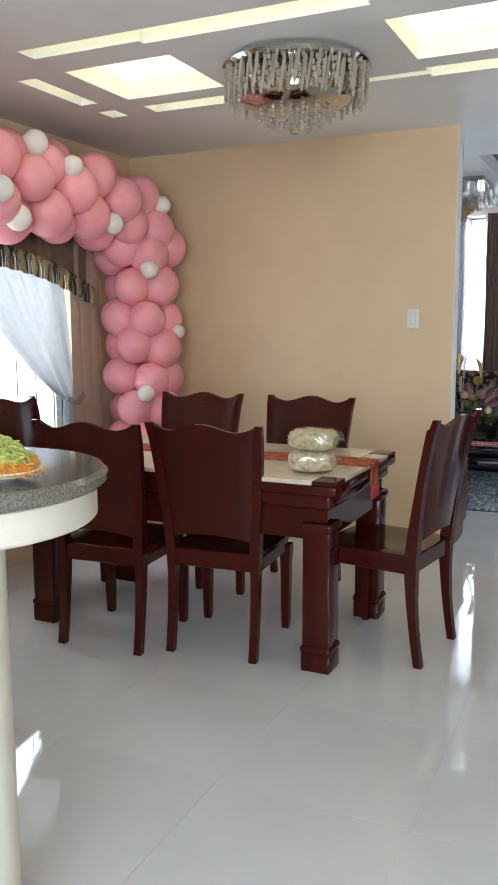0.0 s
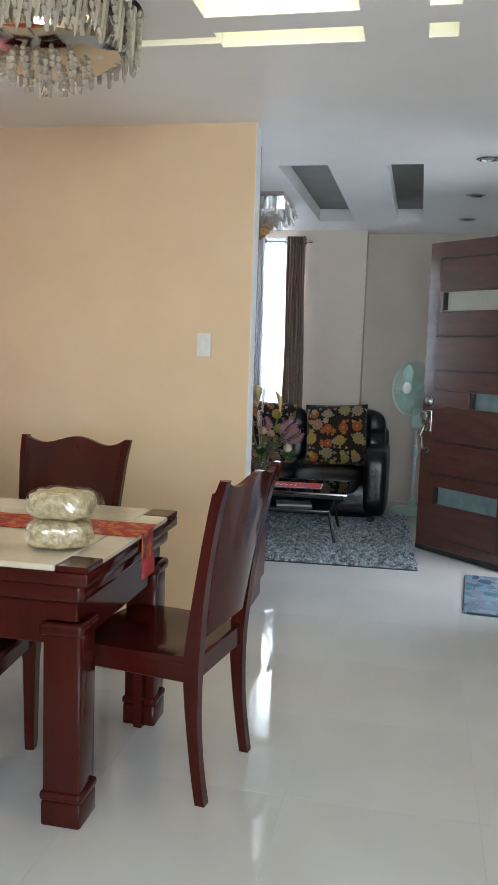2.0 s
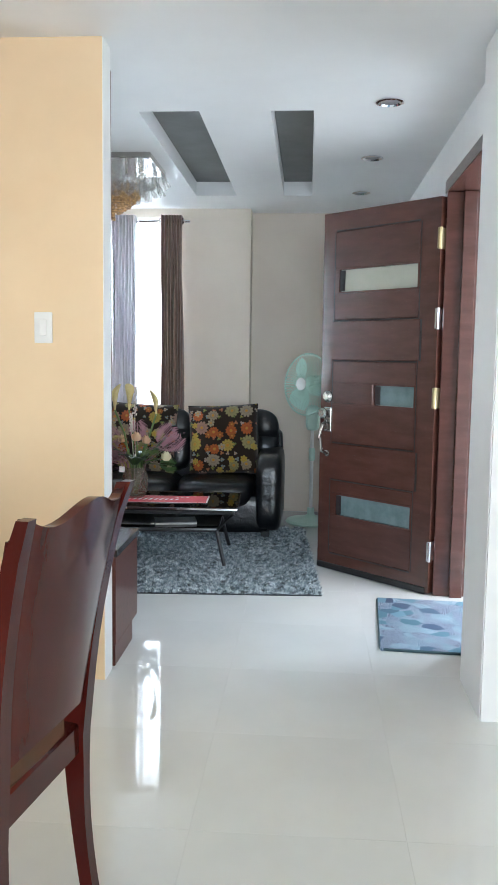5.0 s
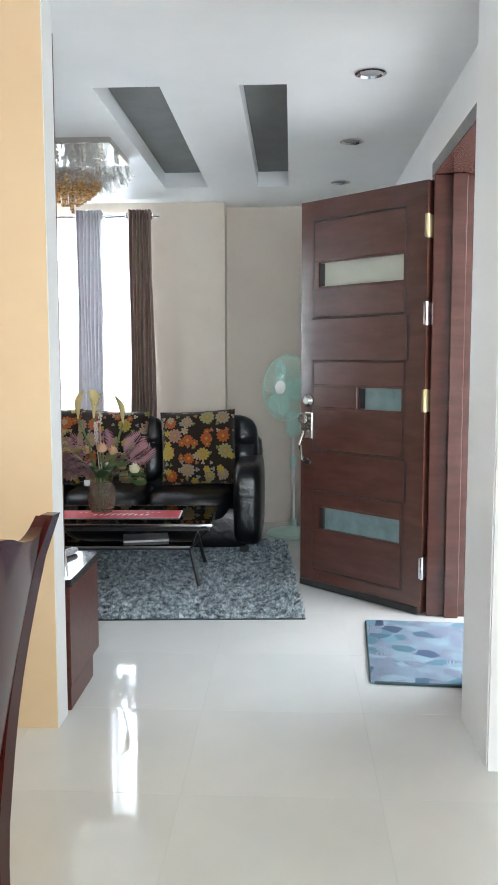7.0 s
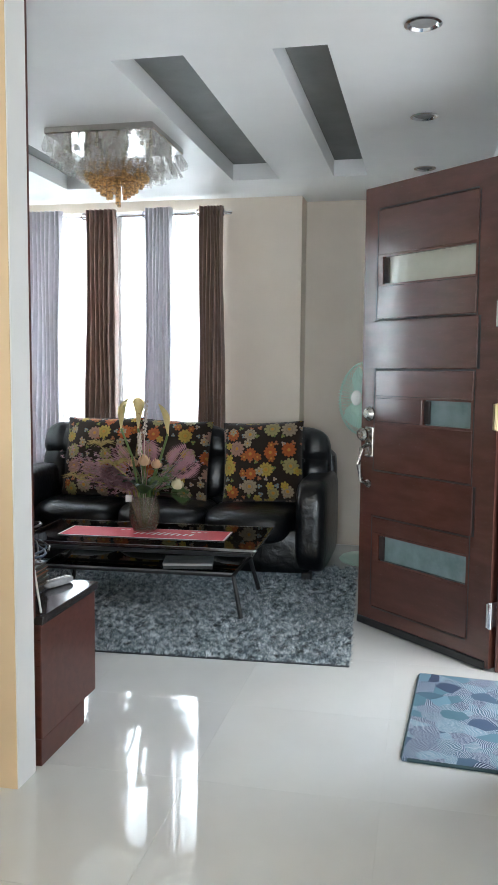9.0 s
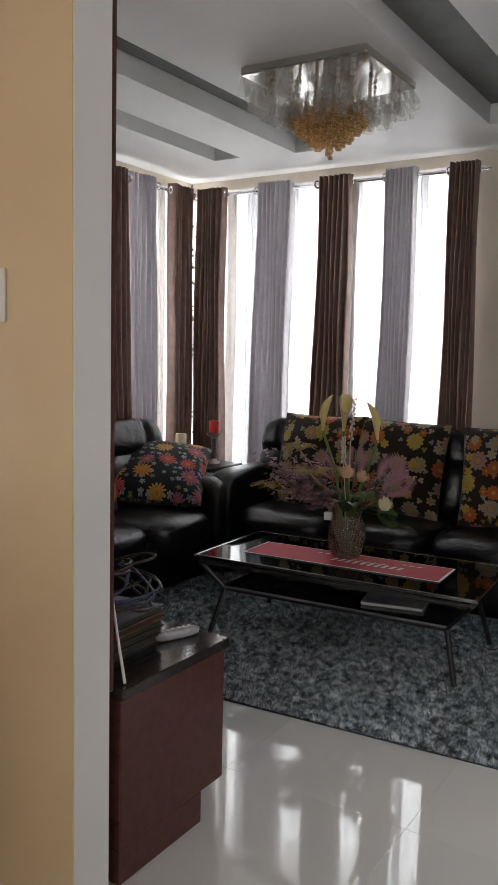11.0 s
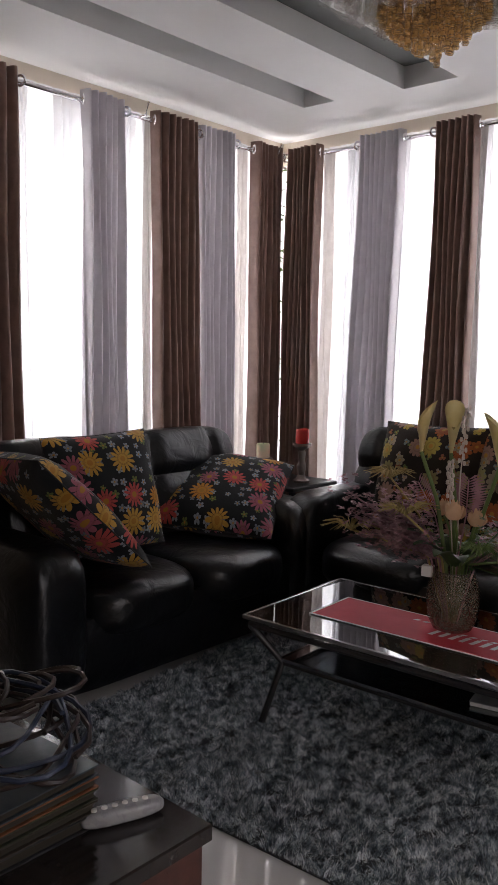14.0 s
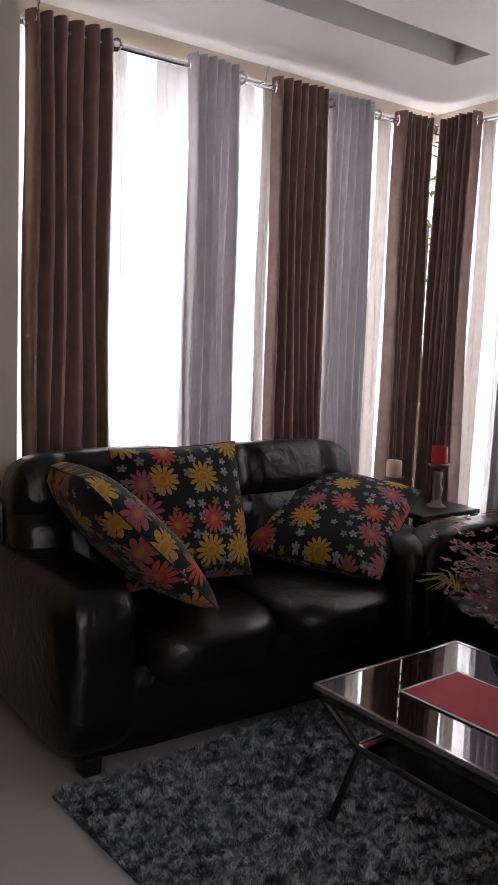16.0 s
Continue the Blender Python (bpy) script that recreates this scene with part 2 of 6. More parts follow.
# ---- the shell ----
X0, X1, Y0, Y1 = -2.87, 2.6, -1.6, 9.72
LIT = [(-1.92, -1.38, 4.15, 4.66), (-0.46, 0.06, 4.15, 4.66), (-2.2, -2.1, 4.17, 4.65), (0.28, 0.38, 4.15, 4.65),
       (-2.2, -2.1, 4.8, 4.93), (0.28, 0.38, 4.79, 4.92),
       (-1.92, -1.4, 3.84, 3.95), (-1.4, -0.46, 3.84, 3.985), (-0.46, 0.06, 3.84, 3.95),
       (-1.92, -1.4, 4.8, 4.93), (-1.4, -0.46, 4.83, 4.89), (-0.46, 0.06, 4.79, 4.93)]
SLOTS = [(0.06, 0.27, 6.87, 8.97), (-0.59, -0.29, 6.87, 8.97), (-1.77, -1.49, 6.87, 9.04), (-2.32, -2.13, 6.87, 8.99)]
HOLES = LIT + SLOTS
gx = [X0 - 0.2, X1 + 0.2] + [v for r in HOLES for v in r[:2]]
gy = [Y0 - 0.2, Y1 + 0.4] + [v for r in HOLES for v in r[2:]]
structure("ceiling", cells(gx, gy, [CEIL, CEIL + 0.11, CEIL + 0.2], lambda x, y, z: z > CEIL + 0.11 or not inside((x, y), HOLES)), WHITE,
          "white painted plasterboard ceiling with recessed coves and slots", "ceiling")
floor = structure("floor", box((X0 - 0.2, Y0 - 0.2, -0.12), (X1 + 0.2, Y1 + 0.4, -0.0012), 0), GROUT, "glossy off-white porcelain tiled floor with thin joints", "floor")


def wall(name, lo, hi, material, label, holes=(), axis="x"):
    """A wall block; holes are (from, to, low, high) along its axis."""
    zs = [lo[2], hi[2]] + [v for h in holes for v in h[2:]]
    run = [v for h in holes for v in h[:2]]
    xs = [lo[0], hi[0]] + (run if axis == "x" else [])
    ys = [lo[1], hi[1]] + (run if axis == "y" else [])
    return structure(name, cells(xs, ys, zs, lambda x, y, z: not inside(((x if axis == "x" else y), z), holes)), material, label, "wall")


WIN_FAR, WIN_SIDE, WIN_DIN = (-2.9, -0.8, 0.3, 2.37), (7.26, 9.55, 0.3, 2.37), (3.95, 5.3, 0.6, 2.1)
wall("wall_partition", (-2.75, 5.92, 0), (-0.53, 6.04, CEIL), CREAM, "cream painted partition wall between dining and living room")
wall("wall_living_window", (-2.86, 9.5, 0), (-0.218, 9.62, CEIL), BEIGE, "beige painted living room wall with a tall window", [WIN_FAR])
wall("wall_recess_side", (-0.338, 9.62, 0), (-0.218, 9.72, CEIL), BEIGE, "beige painted end of a wall pier")
wall("wall_recess_back", (-0.338, 9.72, 0), (1.25, 9.84, CEIL), BEIGE, "beige painted wall behind the front door")
wall("wall_living_side", (X0 - 0.12, 6.04, 0), (X0, 9.49, CEIL), BEIGE, "beige painted living room wall with a tall window", [WIN_SIDE], "y")
wall("wall_living_pier", (X0, 6.04, 0), (-2.74, 7.25, CEIL), BEIGE, "beige painted pier beside the side window")
wall("wall_dining_window", (X0 - 0.12, Y0, 0), (-2.75, 6.04, CEIL), CREAM, "cream painted dining room wall with a window", [WIN_DIN], "y")
wall("wall_entry", (1.0, 6.08, 0), (1.2, 9.72, CEIL), WHITE, "white painted wall with the front door opening", [(6.318, 7.362, -0.1, 2.272)], "y")
wall("wall_entry_pier", (0.92, 5.7, 0), (1.2, 6.08, CEIL), WHITE, "white painted wall pier beside the entrance")
wall("wall_hall", (0.923, 5.685, 0), (X1, 5.7, CEIL), WHITE, "off-white painted wall beside the entrance")
wall("wall_kitchen_side", (X1, Y0, 0), (X1 + 0.12, 5.7, CEIL), CREAM, "plain cream painted wall")
wall("wall_kitchen_back", (X0 - 0.12, Y0 - 0.12, 0), (X1 + 0.12, Y0, CEIL), CREAM, "cream painted wall with a window", [(-0.3, 2.3, 0.9, 2.1)])
structure("ground", box((-60, -60, -0.5), (60, 60, -0.14), 0), surface("outdoor_concrete", (0.4, 0.39, 0.37), (0.5, 0.49, 0.46), 0.85), "pale concrete ground outside the house", "ground")
structure("backdrop", box((-4.6, 2.6, -0.14), (-4.5, 16, 5), 0), glow("hazy_white_daylight", (0.97, 0.99, 1.0), 1.05), "bright white daylight outside the dining room window", "backdrop")
structure("doorstep", box((1.2, 6.2, -0.14), (2.6, 7.5, -0.03), 0.01), GROUT, "grey concrete doorstep outside the front door", "doorstep")

# lit panels inside the dining ceiling coves
for a, b, c, d in LIT:
    lt = thing("ceiling_light", "warm white light panel recessed in a ceiling cove", "ceiling light", pose((a + b) / 2, (c + d) / 2, CEIL + 0.1), "dining ceiling lights")
    w, h = (b - a) / 2 - 0.004, (d - c) / 2 - 0.004
    part("diffuser", box((-w, -h, -0.012), (w, h, 0.006), 0.002), LIGHTPANEL, lt)


# ---- curtains and windows ----
def curtain_mesh(width, z0, z1, folds, amp, flare=1.0, seed=1, thick=0.003, skew=0.0):
    rnd = random.Random(seed)
    nx, nz = folds * 12, 14
    ph = [rnd.uniform(-0.9, 0.9) for _ in range(folds + 2)]
    am = [rnd.uniform(0.3, 1.5) for _ in range(folds + 2)]
    verts, faces = [], []
    for layer in (0, 1):
        for j in range(nz + 1):
            v = j / nz
            for i in range(nx + 1):
                s = i / nx
                k = int(s * folds)
                u = s * folds - k
                amount = am[k] + (am[k + 1] - am[k]) * u
                shift = (ph[k] + (ph[k + 1] - ph[k]) * u) * (1 - v) * 0.35
                w = width * (1 + (flare - 1) * (1 - v) ** 1.5)
                x = (s - 0.5) * w + skew * (1 - v) ** 2 + 0.006 * math.sin(9 * v + 7 * s + seed)
                w2 = math.pi * (s * folds + shift)
                ridge = abs(math.sin(w2)) ** 0.75
                y = amp * (0.6 - (0.45 + 0.55 * amount) * (0.85 + 0.3 * (1 - v)) * ridge) + layer * thick
                verts.append((x, y, z0 + (z1 - z0) * v))
    row, size = nx + 1, (nx + 1) * (nz + 1)
    for layer in ((0, 1) if thick else (0,)):
        for j in range(nz):
            for i in range(nx):
                a = layer * size + j * row + i
                q = (a, a + 1, a + row + 1, a + row)
                faces.append(q if layer == 0 else q[::-1])
    if thick:
        for j in range(nz):
            for i in (0, nx):
                a = j * row + i
                faces.append((a, a + row, a + row + size, a + size))
        for i in range(nx):
            for j in (0, nz):
                a = j * row + i
                faces.append((a, a + 1, a + 1 + size, a + size))
    else:
        verts = verts[:size]
    return Mesh().add(verts, faces)


def ring_mesh():
    verts, faces = [], []
    for i in range(14):
        a = 2 * math.pi * i / 14
        for j in range(6):
            b = 2 * math.pi * j / 6
            r = 0.021 + 0.006 * math.cos(b)
            verts.append((0.004 * math.sin(b), r * math.cos(a), r * math.sin(a)))
    for i in range(14):
        for j in range(6):
            faces.append((i * 6 + j, ((i + 1) % 14) * 6 + j, ((i + 1) % 14) * 6 + (j + 1) % 6, i * 6 + (j + 1) % 6))
    return Mesh().add(verts, faces).data("eyelet", CHROME)


RING = ring_mesh()


def curtain(m, width, material, label, folds=7, flare=1.1, seed=1, z0=0.04, z1=2.428, amp=0.068, skew=0.0, edge=None):
    c = thing("curtain", label, "curtain", m, "living room curtains")
    part("panel", curtain_mesh(width, z0, z1, folds, amp, flare, seed, 0, skew), material, c, m=pose(0, -0.036, 0))
    # added strip, its pale colour standing for the backlit curtain edge
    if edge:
        part("backlit_edge", curtain_mesh(edge[1] - edge[0], z0, z1 - 0.03, 2, 0.008, 1.2, seed + 3, 0), TAN, c, "tan strip coloured as the curtain edge lit from behind", m=pose((edge[0] + edge[1]) / 2, 0.012, 0))
    for i in range(folds + 1):
        x = ((i + 0.5) / (folds + 1) - 0.5) * width
        part("eyelet", RING, CHROME, c, "chrome eyelet", m=pose(x, 0.004, z1 - 0.045))
    for sd in (-1, 1):
        part("edge_eyelet", RING, CHROME, c, "chrome eyelet in the turned edge", m=pose(sd * (width / 2 + 0.006), -0.028, z1 - 0.047, 0, 0, 28 * sd))
    return c


BR = "brown eyelet curtain hanging in folds from a chrome rod"
GR = "silver-grey eyelet curtain hanging in folds from a chrome rod"
YC, XC = 9.41, -2.785
for k, (a, b, mt, lb, fl, sk) in enumerate([(-2.742, -2.51, BROWN, BR, 1.12, 0.02), (-2.245, -1.975, GREY, GR, 1.12, -0.03), (-1.79, -1.555, BROWN, BR, 1.3, 0), (-1.33, -1.13, GREY, GR, 1.2, 0), (-0.93, -0.76, BROWN, BR, 1.25, 0.03)]):
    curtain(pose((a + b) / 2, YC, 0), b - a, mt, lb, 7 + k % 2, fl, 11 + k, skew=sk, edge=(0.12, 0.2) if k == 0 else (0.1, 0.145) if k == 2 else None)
for k, (a, b, mt, lb, fl) in enumerate([(7.28, 7.62, BROWN, BR, 1.1), (7.955, 8.19, GREY, GR, 1.15), (8.38, 8.68, BROWN, BR, 1.12), (8.7, 8.96, GREY, GR, 1.0), (9.115, 9.343, BROWN, BR, 1.08)]):
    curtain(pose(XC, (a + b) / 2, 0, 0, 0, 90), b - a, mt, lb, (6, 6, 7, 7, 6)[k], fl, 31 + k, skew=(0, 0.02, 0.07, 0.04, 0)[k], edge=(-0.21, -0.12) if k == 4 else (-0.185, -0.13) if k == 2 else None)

for name, m, w in (("sheer_curtain", pose(-1.78, 9.455, 0), 1.9), ("sheer_curtain", pose(-2.83, 8.28, 0, 0, 0, 90), 2.24)):
    s = thing(name, "white sheer voile curtain lit from the window behind", "curtain", m, "sheer curtains")
    part("panel", curtain_mesh(w, 0.04, 2.42, 26, 0.014, 1.0, 5, 0), SHEER, s)
    # added grey strips imitate the soft shading of the sheer beside the curtains
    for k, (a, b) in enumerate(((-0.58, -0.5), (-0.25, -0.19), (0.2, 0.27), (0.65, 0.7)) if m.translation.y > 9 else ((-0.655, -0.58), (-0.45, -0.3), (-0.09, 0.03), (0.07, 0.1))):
        part("shade_strip", curtain_mesh(b - a, 0.05, 2.405, 3, 0.012, 1.35, 60 + k, 0), VOILE_SHADE, s, "greyer voile strip added as shade in the sheer", m=pose((a + b) / 2, -0.016, 0))


def rod(a, b, z, r=0.0125):
    d = (Vector(b) - Vector(a)).normalized()
    t = thing("curtain_rod", "slim chrome curtain rod with round finials below the ceiling", "curtain rod", pose(a[0], a[1], z), "curtain rods")
    n = (b[0] - a[0], b[1] - a[1], 0)
    part("rod", tube([(0, 0, 0), n], r, 10), CHROME, t)
    side = Vector((-d.y, d.x, 0)) * (1 if d.x > 0 else -1)
    for s in (0.04, 0.5, 0.96):
        p = Vector(n) * s
        part("bracket", tube([p, p + side * 0.05 + Vector((0, 0, 0.0)), p + side * 0.07 + Vector((0, 0, 0.06))], 0.006, 6), CHROME, t)
    return t


rod((-2.76, YC), (-0.7, YC), 2.383)
rod((XC, 7.22), (XC, 9.38), 2.383)


def window(name, holes, axis, at, mullions, label, frame_paint, bars=0):
    a, b, z0, z1 = holes
    w = tagged(new(name), label, "window", kind="structure")

    def bar(p, q, t):
        lo, hi = (p[0], at - t, p[1]), (q[0], at + t, q[1])
        if axis == "y":
            lo, hi = (at - t, p[0], p[1]), (at + t, q[0], q[1])
        return box(lo, hi, 0.003)

    f = 0.035
    for p, q in (((a, z0), (a + f, z1)), ((b - f, z0), (b, z1)), ((a + f, z0), (b - f, z0 + f)), ((a + f, z1 - f), (b - f, z1))):
        part("window_frame", bar(p, q, 0.025), frame_paint, w, smooth=False)
    xs = [a + f] + [a + (b - a) * i / mullions for i in range(1, mullions)] + [b - f]
    for x in xs[1:-1]:
        part("mullion", bar((x - 0.02, z0 + f), (x + 0.02, z1 - f), 0.022), frame_paint, w, smooth=False)
    for i in range(bars):
        x = a + (b - a) * (i + 0.5) / bars
        part("grille_bar", bar((x - 0.004, z0 + f), (x + 0.004, z0 + 0.8), 0.004), frame_paint, w, smooth=False)
    for i in range(len(xs) - 1):
        g = part("pane", bar((xs[i] + 0.001, z0 + f), (xs[i + 1] - 0.001, z1 - f), 0.003), PANE, w, smooth=False)
        g.visible_shadow = False
    return w


window("window_1", (-2.86, -0.8, 0.3, 2.37), "x", 9.56, 4, "tall white-framed living room window behind curtains", WHITE)
window("window_2", (7.26, 9.49, 0.3, 2.37), "y", X0 - 0.06, 4, "tall white-framed living room window behind curtains", WHITE)
window("window_3", WIN_DIN, "y", X0 - 0.03, 2, "dark-framed dining room window with a grille", DARKFRAME, 8)


# ---- front door ----
def front_door():
    d = tagged(new("door_1"), "dark brown wooden front door standing open, with three frosted glass slits", "door", kind="structure")
    hinge, free = Vector((0.972, 7.3, 0)), Vector((0.366, 7.878, 0))
    d.matrix_basis = pose(hinge.x, hinge.y, 0.012, 0, 0, math.degrees(math.atan2(free.y - hinge.y, free.x - hinge.x)))
    W, H, T = 0.84, 2.165, 0.042
    # local x from the hinge to the free edge; the room side is +y
    holes = [(0.14, 0.71, 1.695, 1.825), (0.14, 0.42, 1.03, 1.145), (0.14, 0.7, 0.34, 0.465)]
    xs = [0, W] + [v for h in holes for v in h[:2]]
    zs = [0, H] + [v for h in holes for v in h[2:]]
    part("leaf", cells(xs, [-T / 2, T / 2], zs, lambda x, y, z: not inside((x, z), holes)), DOORWOOD, d, smooth=False)
    # raised boards on the inner face with shadow gaps
    for z0, z1, x0, x1 in ((1.835, 2.05, 0.13, 0.74), (1.53, 1.685, 0.13, 0.74), (1.29, 1.52, 0.115, 0.76), (1.155, 1.28, 0.13, 0.74), (0.79, 1.02, 0.13, 0.74), (0.56, 0.78, 0.115, 0.76), (0.475, 0.55, 0.13, 0.74), (0.1, 0.33, 0.13, 0.74), (1.03, 1.145, 0.43, 0.74)):
        for s in (-1, 1):
            part("panel", box((x0, s * T / 2 - 0.0025, z0), (x1, s * T / 2 + 0.0025, z1), 0.002), DOORWOOD, d, smooth=False)
    fro = surface("frosted_glass", (0.2, 0.29, 0.3), (0.32, 0.42, 0.43), 0.07, bump=0.0)
    fp = fro.node_tree.nodes["Principled BSDF"]
    fp.inputs["Transmission Weight"].default_value = 0.35
    cream_glass = surface("frosted_cream_glass", (0.6, 0.6, 0.5), (0.66, 0.66, 0.56), 0.1, bump=0.0)
    cream_glass.node_tree.nodes["Principled BSDF"].inputs["Transmission Weight"].default_value = 0.3
    for x0, x1, z0, z1 in holes:
        part("glass_slit", box((x0 + 0.001, -0.005, z0 + 0.001), (x1 - 0.001, 0.005, z1 - 0.001), 0), fro if z1 < 1.5 else cream_glass, d, "frosted greenish glass" if z1 < 1.5 else "frosted cream glass", smooth=False)
    notch = surface("dark_groove", (0.012, 0.006, 0.005), (0.02, 0.01, 0.008), 0.6)
    for x1, z0, z1 in ((0.71, 1.695, 1.825), (0.42, 1.03, 1.145), (0.7, 0.34, 0.465)):
        part("slit_stop", box((x1 - 0.035, 0.007, z0 + 0.004), (x1 - 0.001, 0.017, z1 - 0.004), 0.001), notch, d, "dark recessed stop", smooth=False)
    for z0, z1 in ((1.29, 1.52), (0.56, 0.78)):
        part("end_groove", box((0.1, T / 2 - 0.002, z0), (0.114, T / 2 + 0.001, z1), 0.0005), notch, d, "dark groove", smooth=False)
    for x0, x1, z in ((0.13, 0.74, 1.285), (0.13, 0.74, 1.525), (0.13, 0.74, 0.785), (0.13, 0.74, 0.555), (0.13, 0.74, 2.056), (0.13, 0.74, 0.094)):
        part("groove", box((x0, T / 2 - 0.002, z - 0.004), (x1, T / 2 + 0.001, z + 0.004), 0.0005), notch, d, "dark groove", smooth=False)
    for x in (0.123, 0.748):
        part("groove", box((x - 0.003, T / 2 - 0.002, 0.1), (x + 0.003, T / 2 + 0.0008, 2.05), 0.0005), notch, d, "dark groove", smooth=False)
    part("bottom_seal", box((0.02, -0.03, -0.008), (W, 0.03, 0.03), 0.004), BLACKMETAL, d, "black rubber draught seal", smooth=False)
    for z, metal, lb in ((0.24, CHROME, "dull steel hinge"), (1.09, BRASS, "brass hinge"), (1.52, CHROME, "dull steel hinge"), (1.945, BRASS, "brass hinge")):
        h = part("hinge", box((-0.012, -0.05, z - 0.055), (0.004, 0.045, z + 0.055), 0.003), metal, d, lb, smooth=False)
        part("knuckle", lathe([(0.009, z - 0.058), (0.009, z + 0.058)], 10, pose(-0.008, 0.03, 0)), metal, h)
    aged = surface("aged_steel", (0.3, 0.28, 0.25), (0.45, 0.42, 0.38), 0.25, 1.0, scale=30, bump=0.02)
    for s in (1, -1):
        y = s * (T / 2)
        part("lock", lathe([(0.036, 0), (0.036, 0.012), (0.028, 0.022), (0.02, 0.03)], 20, pose(W - 0.065, y, 1.065, -90 * s)), aged, d, "aged steel deadbolt rose")
        hp = part("handle_plate", box((W - 0.095, y - 0.005, 0.85), (W - 0.035, y + 0.008 * s + 0.002, 1.0), 0.004), aged, d, "aged steel handle plate", smooth=False)
        part("knob", lathe([(0.014, 0), (0.014, 0.03), (0.03, 0.04), (0.033, 0.055), (0.024, 0.068)], 20, pose(W - 0.065, y, 0.965, -90 * s)), aged, hp)
        part("pull_handle", tube([(W - 0.065, y + s * 0.01, 0.915), (W - 0.065, y + s * 0.055, 0.895), (W - 0.06, y + s * 0.07, 0.815), (W - 0.065, y + s * 0.055, 0.735), (W - 0.065, y + s * 0.01, 0.715)], 0.011, 10), aged, hp)
        part("handle_foot", lathe([(0.02, 0), (0.02, 0.008), (0.012, 0.014)], 16, pose(W - 0.065, y, 0.715, -90 * s)), aged, hp)
    return d


front_door()
jamb = tagged(new("door_frame"), "dark brown wooden door frame in the entrance wall", "door frame", kind="structure")
for lo, hi in (((0.985, 7.28, 0), (1.215, 7.36, 2.199)), ((0.985, 6.32, 0), (1.215, 6.38, 2.199)), ((0.985, 6.32, 2.2), (1.215, 7.36, 2.27))):
    part("jamb", box(lo, hi, 0.004), DOORWOOD, jamb, smooth=False)
part("door_stop", box((1.07, 7.25, 0), (1.14, 7.279, 2.198), 0.003), DOORWOOD, jamb, smooth=False)


# ---- sofas ----
def sofa(name, label, m, length, seats, depth=0.86, arm=0.2, back_h=0.9, arm_h=0.62):
    s = thing(name, label, "sofa", m)
    L2 = length / 2
    inner = length - 2 * arm
    part("base", soft((length - 0.06, depth - 0.1, 0.28), 12, 6, pose(0, 0.0, 0.18)), LEATHER, s)
    for sx in (-1, 1):
        part("armrest", soft((arm, depth - 0.04, arm_h - 0.05), 6.0, 9, pose(sx * (L2 - arm / 2), 0, 0.05 + (arm_h - 0.05) / 2)), LEATHER, s)
        for sy in (-1, 1):
            part("foot", box((sx * (L2 - 0.12) - 0.03, sy * (depth / 2 - 0.1) - 0.03, 0), (sx * (L2 - 0.12) + 0.03, sy * (depth / 2 - 0.1) + 0.03, 0.06), 0.005), BLACKMETAL, s)
    part("back_frame", soft((length - 0.04, 0.2, back_h - 0.12), 9, 8, pose(0, depth / 2 - 0.1, 0.06 + (back_h - 0.12) / 2)), LEATHER, s)
    w = inner / seats
    for i in range(seats):
        x = -inner / 2 + w * (i + 0.5)
        part("seat_cushion", soft((w * 1.03, depth - 0.2, 0.24), 3.3, 16, pose(x, -0.115, 0.325), 0.012), LEATHER, s)
        wb = (length - 0.1) / seats
        bc = soft((wb, 0.24, back_h - 0.36), 4.5, 24)
        hw, hh = wb / 2, (back_h - 0.36) / 2
        bc.v = [(p[0], p[1] + (0.024 * (math.exp(-(((p[0] / hw) % 1 - 0.5) / 0.07) ** 2) + math.exp(-((p[2] / hh - 0.15) / 0.09) ** 2)) if p[1] < 0 else 0), p[2]) for p in bc.v]
        part("back_cushion", Mesh().add(bc.v, bc.f, pose(wb * (i - (seats - 1) / 2), depth / 2 - 0.22, 0.4 + hh, -9)), LEATHER, s)
        for q in (-0.25, 0.25):
            part("tuft_button", lathe([(0.0, 0.008), (0.012, 0.005), (0.014, 0)], 10, pose(wb * (i - (seats - 1) / 2 + q), depth / 2 - 0.31, 0.4 + hh * 1.15, 81)), LEATHER, s)
    return s


sofa("sofa", "black leather three-seat sofa with rounded arms below the window", pose(-0.97, 8.93, 0, 0, 0, 0), 2.14, 3, back_h=0.87)
sofa("loveseat", "black leather two-seat sofa with tufted back below the window", pose(-2.28, 7.885, 0, 0, 0, 90), 1.62, 2, arm=0.26, back_h=0.86, arm_h=0.59)


# ---- coffee table ----
GUNMETAL = surface("dark_polished_metal", (0.26, 0.26, 0.27), (0.36, 0.36, 0.37), 0.14, 1.0, bump=0)


